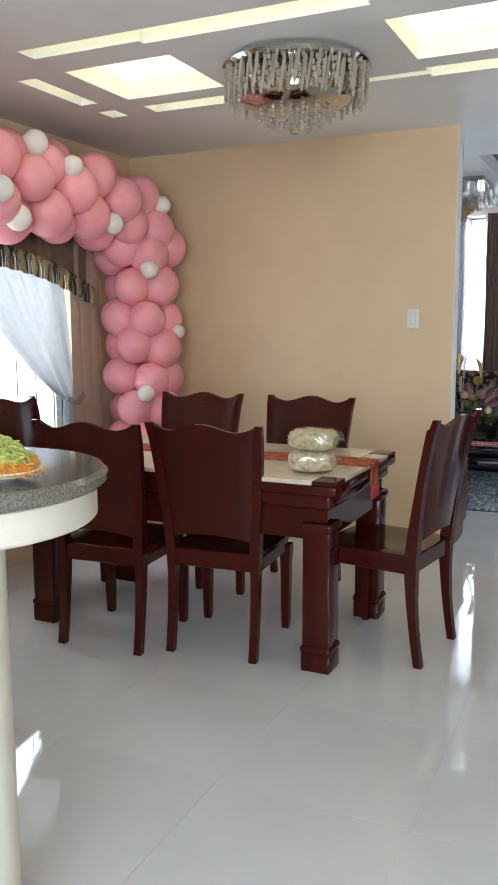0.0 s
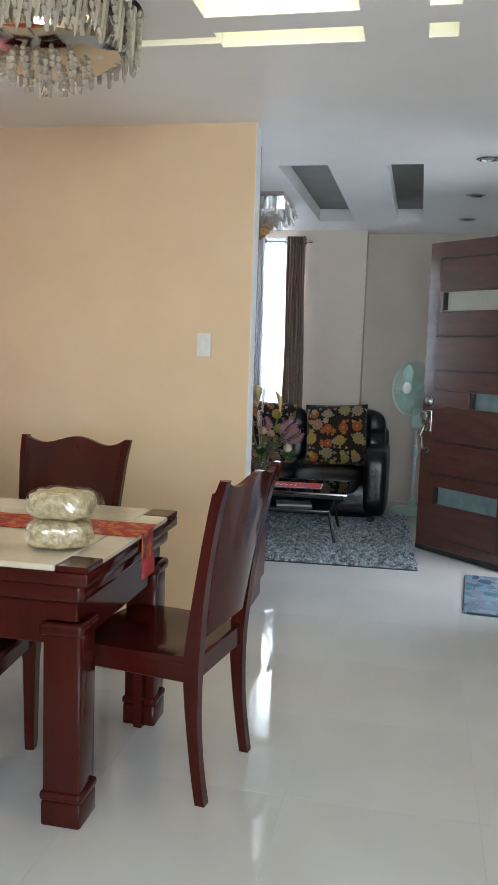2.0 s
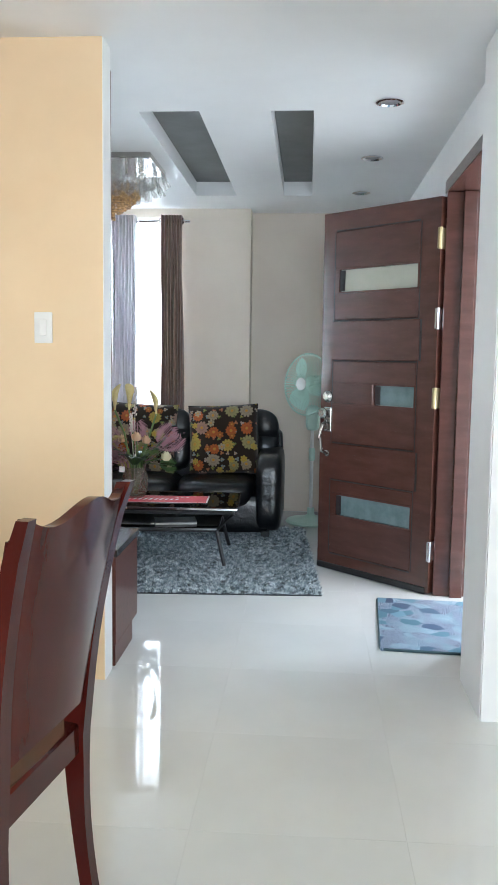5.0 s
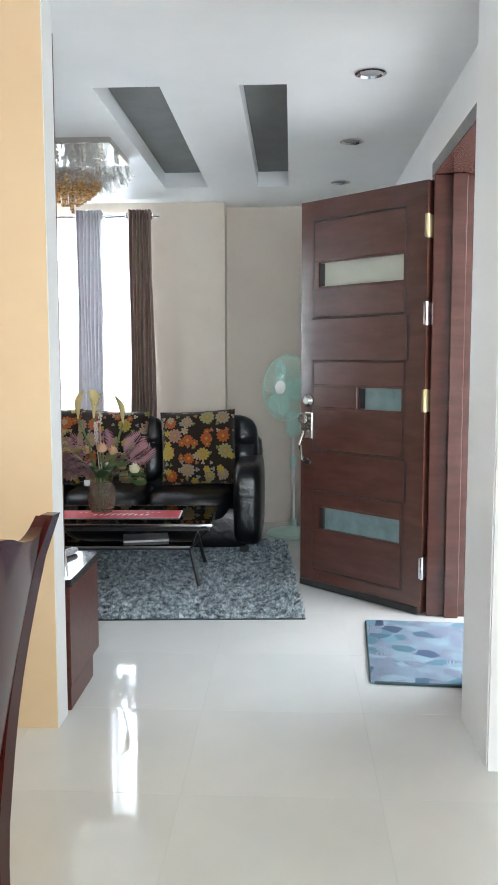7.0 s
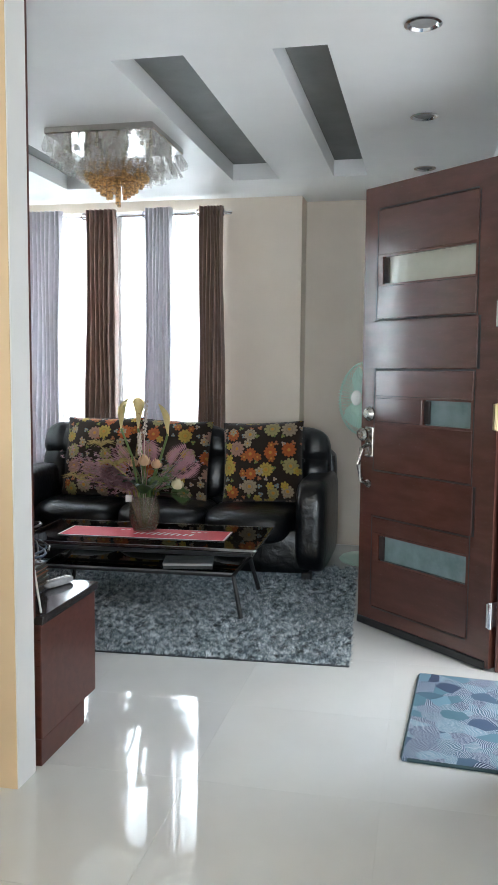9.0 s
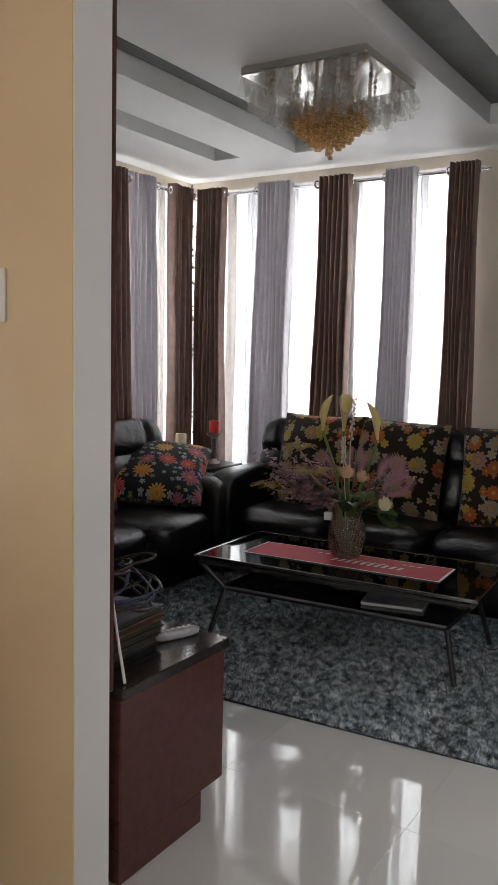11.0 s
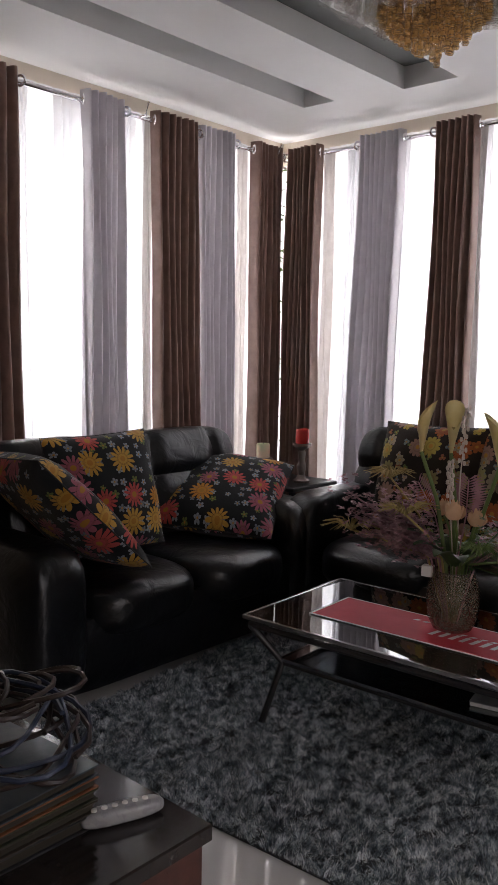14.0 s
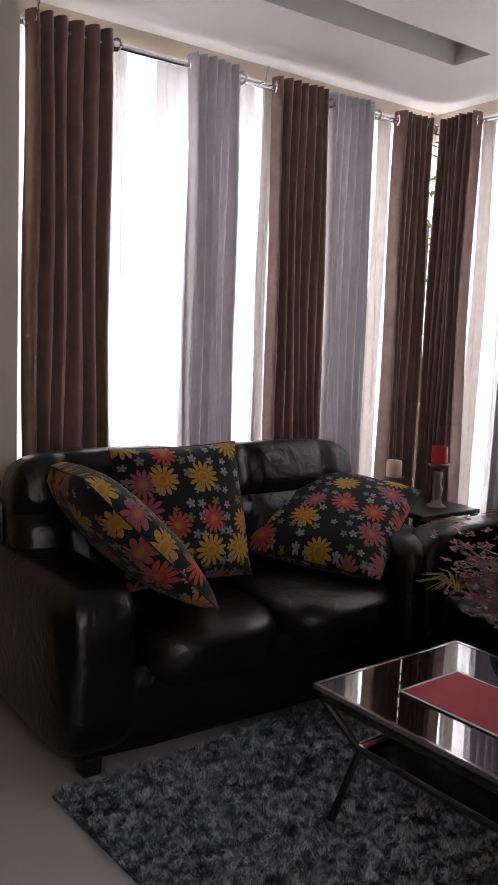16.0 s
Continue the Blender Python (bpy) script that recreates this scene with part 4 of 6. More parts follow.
# ---- rug, mat ----
def pile(w, d, count, seed, height=0.03):
    r = np.random.RandomState(seed)
    x, y = r.uniform(0, w, count), r.uniform(0, d, count)
    a = r.uniform(0, 2 * np.pi, count)
    cl = np.sin(x * 9 + 2 * np.sin(y * 7)) + np.sin(y * 11 + 2 * np.sin(x * 6))
    px0, py0 = np.floor(x / 0.016 + 0.6 * np.sin(y * 60 + x * 11)), np.floor(y / 0.016 + 0.6 * np.sin(x * 55 + y * 9))
    lean = (np.sin(px0 * 12.9898 + py0 * 78.233) * 43758.5453 % 1) * 6.283 + a * 0.45 + cl * 0.4
    fx, fy = px0 + 31.7 * py0, py0 + 17.3 * px0
    tuft = np.sin(x * 31 + 1.7 * np.sin(y * 23 + 2 * np.sin(x * 13))) * np.sin(y * 29 + 1.9 * np.sin(x * 21))
    keepup = 0.5 + 0.5 * np.sin(fx * 1.31 + fy * 2.17)
    h = height * (0.5 + 0.3 * tuft + 0.45 * keepup) * r.uniform(0.7, 1.2, count)
    wd = r.uniform(0.0008, 0.0018, count)
    ln = r.uniform(0.008, 0.022, count)
    px, py = np.cos(a) * wd, np.sin(a) * wd
    lx, ly = np.cos(lean) * ln, np.sin(lean) * ln
    v = np.empty((count, 5, 3))
    v[:, 0] = np.stack([x - px, y - py, np.full(count, 0.006)], 1)
    v[:, 1] = np.stack([x + px, y + py, np.full(count, 0.006)], 1)
    v[:, 2] = np.stack([x + px * 0.9 + lx * 0.35, y + py * 0.9 + ly * 0.35, h * 0.65], 1)
    v[:, 3] = np.stack([x - px * 0.9 + lx * 0.35, y - py * 0.9 + ly * 0.35, h * 0.65], 1)
    v[:, 4] = np.stack([x + lx, y + ly, h], 1)
    base = np.arange(count) * 5
    quads = np.stack([base, base + 1, base + 2, base + 3], 1)
    tris = np.stack([base + 3, base + 2, base + 4], 1)
    me = bpy.data.meshes.new("shag")
    me.vertices.add(count * 5)
    me.vertices.foreach_set("co", v.reshape(-1))
    me.loops.add(count * 7)
    me.loops.foreach_set("vertex_index", np.concatenate([quads.reshape(-1), tris.reshape(-1)]).astype(np.int32))
    me.polygons.add(count * 2)
    starts = np.concatenate([np.arange(count) * 4, count * 4 + np.arange(count) * 3]).astype(np.int32)
    me.polygons.foreach_set("loop_start", starts)
    me.update(calc_edges=True)
    return me


def yarn():
    m, nt, p = mat_new("shaggy_yarn")
    L = nt.links.new
    geo = node(nt, "ShaderNodeNewGeometry")
    rp = node(nt, "ShaderNodeValToRGB")
    el = rp.color_ramp.elements
    el[0].color, el[1].color = (0.018, 0.026, 0.034, 1), (0.92, 0.98, 1.0, 1)
    el[0].position, el[1].position = 0.0, 1.0
    el.new(0.46).color = (0.175, 0.235, 0.28, 1)
    co = node(nt, "ShaderNodeTexCoord")
    n = node(nt, "ShaderNodeTexNoise", Scale=34.0, Detail=5.0, Roughness=0.65)
    L(co.outputs["Object"], n.inputs["Vector"])
    L(math_node(nt, "ADD", math_node(nt, "MULTIPLY", geo.outputs["Random Per Island"], 0.7), math_node(nt, "MULTIPLY", math_node(nt, "SUBTRACT", n.outputs[0], 0.43), 2.9)), rp.inputs[0])
    L(rp.outputs[0], p.inputs["Base Color"])
    p.inputs["Roughness"].default_value = 0.55
    return m


YARN = yarn()
rug = thing("rug", "grey-blue shaggy rug under the coffee table", "rug", pose(-1.88, 7.05, 0, 0, 0, 3.7))
part("backing", box((0, 0, 0), (2.255, 1.75, 0.008), 0.003), surface("rug_backing", (0.03, 0.035, 0.04), (0.05, 0.055, 0.06), 0.9), rug, smooth=False)
pl = pile(2.255, 1.75, 380000, 4)
pl.materials.append(YARN)
tagged(part("shag", pl, YARN, rug, "long shaggy pile"), kind="stuff")


def mat_print():
    m, nt, p = mat_new("leaf_print")
    L = nt.links.new
    co = node(nt, "ShaderNodeTexCoord")
    ns = node(nt, "ShaderNodeTexNoise", Scale=7.0, Detail=2.0)
    L(co.outputs["Object"], ns.inputs["Vector"])
    warp = nt.nodes.new("ShaderNodeVectorMath")
    warp.operation = "MULTIPLY_ADD"
    L(ns.outputs["Color"], warp.inputs[0])
    warp.inputs[1].default_value = (0.08, 0.08, 0)
    L(co.outputs["Object"], warp.inputs[2])
    vo = node(nt, "ShaderNodeTexVoronoi", Scale=14.0)
    L(warp.outputs[0], vo.inputs["Vector"])
    sp = node(nt, "ShaderNodeSeparateColor")
    L(vo.outputs["Color"], sp.inputs[0])
    rp = node(nt, "ShaderNodeValToRGB")
    el = rp.color_ramp.elements
    el[0].color, el[1].color = (0.018, 0.035, 0.09, 1), (0.15, 0.27, 0.36, 1)
    el.new(0.35).color = (0.055, 0.095, 0.17, 1)
    el.new(0.65).color = (0.075, 0.17, 0.22, 1)
    L(sp.outputs[0], rp.inputs[0])
    wv = node(nt, "ShaderNodeTexWave", Scale=46.0, Distortion=2.5)
    rot = node(nt, "ShaderNodeVectorRotate")
    rot.inputs["Axis"].default_value = (0, 0, 1)
    L(math_node(nt, "MULTIPLY", sp.outputs[1], 6.3), rot.inputs["Angle"])
    L(warp.outputs[0], rot.inputs["Vector"])
    L(rot.outputs[0], wv.inputs["Vector"])
    fac = math_node(nt, "MULTIPLY", math_node(nt, "GREATER_THAN", wv.outputs[0], 0.66), math_node(nt, "GREATER_THAN", sp.outputs[2], 0.22))
    mx = nt.nodes.new("ShaderNodeMix")
    mx.data_type = "RGBA"
    L(fac, mx.inputs[0])
    L(rp.outputs[0], mx.inputs[6])
    mx.inputs[7].default_value = (0.42, 0.47, 0.56, 1)
    L(mx.outputs[2], p.inputs["Base Color"])
    p.inputs["Roughness"].default_value = 0.75
    return m


door_mat = thing("door_mat", "blue leaf-printed doormat with rounded corners on the tiles", "doormat", pose(0.617, 6.375, 0, 0, 0, -3.7))
bm_ = box((0, 0, 0.0), (0.5, 0.8, 0.014), 0.006, 2)
part("pad", bm_, mat_print(), door_mat)
part("edging", tube([(0.02, 0.005, 0.007), (0.48, 0.005, 0.007), (0.497, 0.02, 0.007), (0.497, 0.78, 0.007), (0.48, 0.797, 0.007), (0.02, 0.797, 0.007), (0.003, 0.78, 0.007), (0.003, 0.02, 0.007), (0.02, 0.005, 0.007)], 0.007, 6), surface("dark_green_binding", (0.03, 0.06, 0.07), (0.05, 0.09, 0.1), 0.8), door_mat, "dark stitched edging")

# ---- balloons ----
PINKB = surface("pink_latex", (0.92, 0.37, 0.42), (0.94, 0.42, 0.46), 0.36, scale=3, fine=20, bump=0.0, rnd=0.06)
PINKB.node_tree.nodes["Principled BSDF"].inputs["Subsurface Weight"].default_value = 0.15
WHITEB = surface("ivory_latex", (0.85, 0.79, 0.73), (0.88, 0.83, 0.77), 0.4, scale=3, fine=20, bump=0.0, rnd=0.05)


def balloon_mesh(name, material):
    prof = [(0.004, -1.2), (0.05, -1.17), (0.045, -1.1), (0.1, -1.07)]
    prof += [(math.sin(math.radians(a)) * (1 if a > 90 else 1), -math.cos(math.radians(a)) * (1.08 if a < 90 else 1.0)) for a in range(14, 180, 12)] + [(0.01, 1.0)]
    return lathe(prof, 24).data(name, material)


PB, WB = balloon_mesh("balloon", PINKB), balloon_mesh("small_balloon", WHITEB)
arch = thing("balloon_arch", "garland of pink and small ivory balloons arching over the window", "balloons", pose(-2.43, 5.55, 0))


def arch_line(s):
    """Length along the garland: up the leg, round the shoulder, along the wall."""
    if s < 1.55:
        return Vector((0, 0, 0.1 + s)), Vector((0, 0, 1))
    if s < 2.35:
        a = (s - 1.55) / 0.8 * math.pi / 2
        return Vector((-0.06 * math.sin(a), 0.03 - 0.53 * (1 - max(0, math.cos(a)) ** 0.72), 1.65 + 0.46 * math.sin(a) ** 0.8)), Vector((0, -math.sin(a), math.cos(a)))
    return Vector((-0.05, -0.5 - (s - 2.35), 2.11 - 0.04 * (s - 2.35))), Vector((0, -1, 0))


rb = random.Random(8)
k = 0
s = 0.0
while s < 4.1:
    c, d = arch_line(s)
    side = d.cross(Vector((1, 0, 0))).normalized()
    thick = 0.135 if s < 1.7 else 0.16
    for q in range(4):
        a = math.radians(90 * q + 45 * (k % 2) + rb.uniform(-8, 8))
        off = (Vector((1, 0, 0)) * math.cos(a) + side * math.sin(a)) * thick * rb.uniform(0.92, 1.1)
        r = rb.uniform(0.112, 0.134)
        p = c + off + d * rb.uniform(-0.02, 0.02)
        m = Matrix.Translation(p) @ off.to_track_quat("Z", "Y").to_matrix().to_4x4() @ Matrix.Diagonal((r, r, r, 1))
        part("balloon", PB, PINKB, arch, m=m)
    if k % 2 == 0 or 2.6 < s:
        for q in range(1):
            a = math.radians((-50, -20, 28, 55)[k % 4] + rb.uniform(-10, 10))
            off = (Vector((1, 0, 0)) * math.cos(a) + side * math.sin(a)) * (thick + 0.085)
            r = rb.uniform(0.046, 0.066)
            m = Matrix.Translation(c + off + d * 0.1) @ off.to_track_quat("Z", "Y").to_matrix().to_4x4() @ Matrix.Diagonal((r, r, r, 1))
            part("small_balloon", WB, WHITEB, arch, "small ivory balloon", m=m)
    s += 0.19
    k += 1
part("garland_string", tube([arch_line(0.1 * i)[0] for i in range(0, 41)], 0.004, 5), PLASTIC, arch)

# ---- dining window drapery ----
VAL = cloth("brown_valance_fabric", (0.14, 0.09, 0.06), (0.2, 0.135, 0.09), 0.12)
drape = thing("window_drapery", "brown valance with gold fringe over a tied white sheer", "curtain", pose(-2.68, 4.62, 0, 0, 0, 90))


def swag(x):
    """Lower edge of the valance, falling towards the corner."""
    return 1.79 - 0.235 * (x + 0.09) + 0.03 * math.sin(4.2 * (x + 0.1))


vm = curtain_mesh(1.45, 1.66, 2.32, 13, 0.02, 1.0, 3)
vm.v = [(x - 0.015, y, 2.32 - (2.32 - swag(x)) * (2.32 - z) / 0.66) for x, y, z in vm.v]
part("valance", vm, VAL, drape)
fr_ = Mesh()
for i in range(96):
    x = -0.735 + 1.44 * i / 95
    w = 0.012 * math.sin(i * 0.9)
    tb = tube([(x, -0.03 - w, swag(x) + 0.008), (x + 0.001, -0.036 - w, swag(x) - 0.05), (x + 0.003, -0.034 - w, swag(x) - 0.098)], 0.0078, 5)
    fr_.add(tb.v, tb.f)
GOLDFRINGE = surface("gold_black_fringe", (0.025, 0.02, 0.012), (0.36, 0.27, 0.13), 0.6, scale=26, fine=200, mix=(0.47, 0.53), stretch=(1.6, 0.1, 0.12))
part("fringe", fr_, GOLDFRINGE, drape, "black and gold bullion fringe")
part("fringe_braid", tube([(-0.74 + 0.0363 * i, -0.03, swag(-0.74 + 0.0363 * i) + 0.012) for i in range(41)], 0.012, 6), GOLDFRINGE, drape, "gold braid above the fringe")
part("side_curtain", curtain_mesh(0.3, 0.03, 2.3, 3, 0.007, 1.0, 9), cloth("tan_side_fabric", (0.46, 0.34, 0.25), (0.52, 0.4, 0.3), 0.1), drape, "plain tan side curtain", m=pose(0.655, -0.005, 0))
# white voile with its dimness against the window put into a grey colour
DIMSHEER = cloth("dimmed_white_voile", (0.27, 0.27, 0.285), (0.33, 0.33, 0.345), 0.36, clear=0.06, sheen=0.0)
sh = Mesh()
nx, nz = 90, 26
for j in range(nz + 1):
    z = 1.95 - 1.9 * j / nz
    v = min(1, max(0, (1.95 - z) / 1.04))
    left = min(0.46, -0.62 + 0.92 * (1.95 - z) + 0.16 * v ** 6) if z > 0.92 else 0.46 - 0.07 * (0.92 - z)
    right = 0.44 + 0.13 * v if z > 0.92 else 0.57 + 0.05 * (0.92 - z)
    for i in range(nx + 1):
        u = i / nx
        fold = 0.5 * math.sin(u * 44) + 0.35 * math.sin(u * 71 + 1.3) + 0.3 * math.sin(u * 23 + 0.4)
        sh.v.append((left + (right - left) * u, 0.018 * fold * (0.35 + 0.9 * v), z - 0.05 * math.sin(u * 3.1) * (z > 0.93)))
for j in range(nz):
    for i in range(nx):
        a = j * (nx + 1) + i
        sh.f.append((a, a + 1, a + nx + 2, a + nx + 1))
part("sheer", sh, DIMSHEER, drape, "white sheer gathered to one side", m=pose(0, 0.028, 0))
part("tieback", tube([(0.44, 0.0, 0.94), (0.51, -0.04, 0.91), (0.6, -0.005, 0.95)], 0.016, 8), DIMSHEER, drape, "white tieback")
part("pole", tube([(-0.8, 0.02, 2.33), (0.82, 0.02, 2.33)], 0.014, 10), DARKFRAME, drape)
structure("window_sill", box((-2.75, 3.9, 0.555), (-2.7, 5.35, 0.6), 0.005), WHITE, "white painted window sill", "window sill")


# ---- breakfast counter and plate ----
def stadium(r, x_left, z0, z1, bevel):
    """A long slab with a round end at the origin side."""
    out = Mesh()
    ring = [(x_left, -r)] + [(r * math.sin(a), -r * math.cos(a)) for a in [math.pi * i / 24 for i in range(25)]] + [(x_left, r)]
    n = len(ring)
    for z, k in ((z0, bevel), (z0 + bevel, 0), (z1 - bevel, 0), (z1, bevel)):
        out.v += [(x - (k if x > x_left else 0) * (x / r if x > 0 else 0), y * (1 - k / r), z) for x, y in ring]
    for lv in range(3):
        for i in range(n):
            j = (i + 1) % n
            out.f.append((lv * n + i, lv * n + j, (lv + 1) * n + j, (lv + 1) * n + i))
    out.f += [tuple(range(n))[::-1], tuple(range(3 * n, 4 * n))]
    return out


GRANITE = surface("grey_granite", (0.085, 0.08, 0.066), (0.25, 0.235, 0.195), 0.09, scale=210, fine=400, bump=0.004, mix=(0.36, 0.64), rough_var=0.03)
COUNTERPAINT = surface("ivory_paint", (0.68, 0.65, 0.56), (0.74, 0.71, 0.62), 0.45, scale=3, fine=200, bump=0.03)
counter = thing("breakfast_counter", "white counter with a rounded grey granite top", "counter", pose(-0.788, 2.245, 0, 0, 0, 0))
part("base", stadium(0.1, -1.7, 0, 1.0, 0.004), COUNTERPAINT, counter)
part("rim", stadium(0.292, -1.7, 1.0, 1.07, 0.006), COUNTERPAINT, counter, "ivory painted rim below the granite")
part("granite_top", stadium(0.316, -1.7, 1.07, 1.104, 0.01), GRANITE, counter, "polished grey granite")
plate = thing("plate_of_food", "white plate heaped with green and orange shreds", "plate", pose(-0.625, 2.2, 1.104) @ Matrix.Diagonal((0.75, 0.75, 1.05, 1)))
part("plate", lathe([(0.05, 0), (0.06, 0.004), (0.1, 0.014), (0.115, 0.02), (0.112, 0.022), (0.06, 0.009), (0.0, 0.008)], 28, caps=False), surface("glazed_white", (0.8, 0.8, 0.78), (0.84, 0.84, 0.82), 0.12, bump=0), plate)
rf = random.Random(3)
part("mound", lathe([(0.1, 0.012), (0.094, 0.03), (0.07, 0.05), (0.035, 0.064), (0.0, 0.067)], 20, caps=False), surface("shredded_salad", (0.5, 0.3, 0.04), (0.45, 0.5, 0.12), 0.6, scale=60, fine=200, bump=0.3), plate)
for nm, cl, lo, hi in (("orange_topping", ((0.72, 0.24, 0.02), (0.82, 0.4, 0.06)), 0.0, 0.35), ("green_topping", ((0.36, 0.44, 0.08), (0.62, 0.64, 0.22)), 0.25, 1.05)):
    sm = Mesh()
    for i in range(420):
        a, h = rf.uniform(0, 6.28), rf.uniform(lo, hi)
        r = 0.104 * math.sqrt(max(0, 1 - h / 1.06)) + rf.uniform(-0.004, 0.006)
        b = rf.uniform(0, 6.28)
        c = Vector((r * math.cos(a), r * math.sin(a), 0.014 + 0.058 * h))
        e = Vector((math.cos(b), math.sin(b), rf.uniform(-0.45, 0.45))) * rf.uniform(0.01, 0.02)
        tb = tube([c - e, c + Vector((0, 0, 0.004)), c + e], 0.0016, 4)
        sm.add(tb.v, tb.f)
    tagged(part(nm, sm, surface(nm, cl[0], cl[1], 0.5, scale=40), plate), kind="stuff")

# ---- on the dining table ----
REDCLOTH = surface("red_runner_brocade", (0.3, 0.02, 0.012), (0.5, 0.14, 0.03), 0.6, scale=28, fine=300, bump=0.1, mix=(0.48, 0.56))
runner = thing("table_runner", "red brocade runner with tassels laid along the table", "table runner", pose(-1.32, 4.42, 0.7905))
part("cloth", box((-0.79, -0.1, 0.0), (0.775, 0.1, 0.003), 0.001), REDCLOTH, runner, smooth=False)
part("hanging_end", box((0.775, -0.055, -0.09), (0.779, 0.055, 0.002), 0.001), REDCLOTH, runner, smooth=False)
for i in range(9):
    y = -0.05 + 0.0125 * i
    part("tassel", tube([(0.777, y, -0.088), (0.781, y, -0.11), (0.779, y + 0.002, -0.15)], 0.004, 6, 0.0055), surface("crimson_tassel", (0.32, 0.02, 0.03), (0.45, 0.05, 0.06), 0.7) if i == 0 else bpy.data.materials["crimson_tassel"], runner, "crimson tassel")
WRAP = pane_glass("clear_wrap", (1, 1, 0.99), 0.12, 0.1)


def crumple(mesh, amount, seed):
    """Uneven lumps and creases pushed into a filled bag."""
    r = random.Random(seed)
    w = [(r.uniform(25, 70), r.uniform(25, 70), r.uniform(20, 60), r.uniform(0, 6)) for _ in range(6)]
    out = []
    for x, y, z in mesh.v:
        h = sum(abs(math.sin(a * x + b * y + c * z + e)) for a, b, c, e in w) / 6 - 0.6
        k = 1 + amount * h
        out.append((x * k, y * k, 0.041 + (z - 0.041) * k))
    mesh.v = out
    return mesh


NOODLE = surface("pale_crackers", (0.42, 0.33, 0.17), (0.74, 0.66, 0.44), 0.6, scale=55, fine=150, bump=0.6)
for k, (x, y, z, rz, sx) in enumerate(((-0.72, 4.12, 0.7915, 20, 0.2), (-0.715, 4.125, 0.8785, 5, 0.205))):
    bag = thing("snack_bag", "clear plastic bag of pale crackers stacked on the table", "bag", pose(x, y, z, 0, 0, rz), "snack bags")
    part("bag", crumple(soft((sx, 0.155, 0.096), 3.4, 16, pose(0, 0, 0.047)), 0.16, 3 + k), WRAP, bag, "clear crinkled plastic")
    con = Mesh()
    rs = random.Random(20 + k)
    for i in range(260):
        a, b, c = rs.uniform(-1, 1), rs.uniform(-1, 1), rs.uniform(-1, 1)
        if a * a + b * b > 0.95:
            continue
        r = math.sqrt(a * a + b * b)
        p = Vector((a * sx * 0.42, b * 0.062, 0.041 + c * 0.03 * (1 - r * 0.5)))
        d = lathe([(0.0, -0.003), (0.014, -0.0025), (0.015, 0.0), (0.013, 0.003), (0, 0.0035)], 8, Matrix.Translation(p) @ Euler((rs.uniform(0, 3), rs.uniform(0, 3), 0)).to_matrix().to_4x4(), caps=False)
        con.add(d.v, d.f)
    tagged(part("crackers", con, NOODLE, bag), kind="stuff")
    part("filling", crumple(soft((sx * 0.93, 0.14, 0.084), 3.4, 16, pose(0, 0, 0.046)), 0.3, 3 + k), NOODLE, bag)
    part("bag_knot", lathe([(0.02, 0), (0.008, 0.012), (0.02, 0.03), (0.026, 0.036)], 9, pose(sx / 2 - 0.015, 0, 0.05, 0, 70)), WRAP, bag)
CRYSTAL = solid_glass("crystal", (1, 1, 1))
orn = thing("glass_ornament", "small clear glass ornament standing on the table", "ornament", pose(-1.28, 4.7, 0.791))
part("bowl", lathe([(0.02, 0), (0.008, 0.008), (0.008, 0.02), (0.03, 0.03), (0.034, 0.045), (0.02, 0.055), (0, 0.056)], 16, caps=False), CRYSTAL, orn)

# ---- dining chandelier ----
SILVER = surface("polished_steel", (0.55, 0.53, 0.5), (0.62, 0.6, 0.57), 0.1, 1.0, bump=0)
BEAD = cloth("crystal_facets", (0.56, 0.51, 0.42), (0.72, 0.67, 0.57), 0.45, rough=0.1, sheen=0, clear=0.2)
ch = thing("chandelier", "round ceiling chandelier hung with crystal strands over the table", "chandelier", pose(-0.93, 4.45, CEIL))
part("ceiling_plate", lathe([(0.27, 0), (0.3, -0.012), (0.315, -0.03), (0.3, -0.045), (0.1, -0.05)], 40), SILVER, ch)
part("mirror_bowl", lathe([(0.23, -0.05), (0.255, -0.12), (0.24, -0.165), (0.18, -0.2), (0.09, -0.215), (0.0, -0.218)], 40, caps=False), SILVER, ch, "polished steel bowl")


def prism(r, h, seg=6):
    return lathe([(0.0005, 0), (r, -0.12 * h), (r * 0.9, -0.86 * h), (0.0005, -h)], seg, caps=False)


def strand(n, step, r):
    prof = []
    for i in range(n):
        z = -i * step
        prof += [(0.0012, z), (r, z - 0.2 * step), (r * 0.85, z - 0.7 * step), (0.0012, z - 0.95 * step)]
    return lathe(prof, 6)


S1, S2, S3 = strand(6, 0.025, 0.0085).data("strand", BEAD, False), strand(3, 0.024, 0.009).data("drop", BEAD, False), strand(4, 0.03, 0.008).data("strand", BEAD, False)
LONG = prism(0.0075, 0.15, 5).data("strand", BEAD, False)
for i in range(132):
    a = 2 * math.pi * i / 132
    r = (0.302, 0.272, 0.29)[i % 3]
    tilt = 9 * (1 if i % 2 else -1)
    part("crystal_strand", (LONG, S3, LONG, S1)[i % 4], BEAD, ch, m=pose(r * math.cos(a), r * math.sin(a), -0.03 - 0.012 * (i % 3), 0, 0, math.degrees(a)) @ pose(0, 0, 0, tilt, 0, 0))
for i in range(40):
    a = i * 2.39996
    r = 0.014 + 0.155 * math.sqrt(i / 40)
    z = -0.22 + 0.03 * (r / 0.17) ** 2
    part("crystal_drop", S2, CRYSTAL, ch, m=pose(r * math.cos(a), r * math.sin(a), z, 0, 0, i * 31) @ Matrix.Diagonal((1, 1, 1.25 - 0.5 * r / 0.17, 1)))
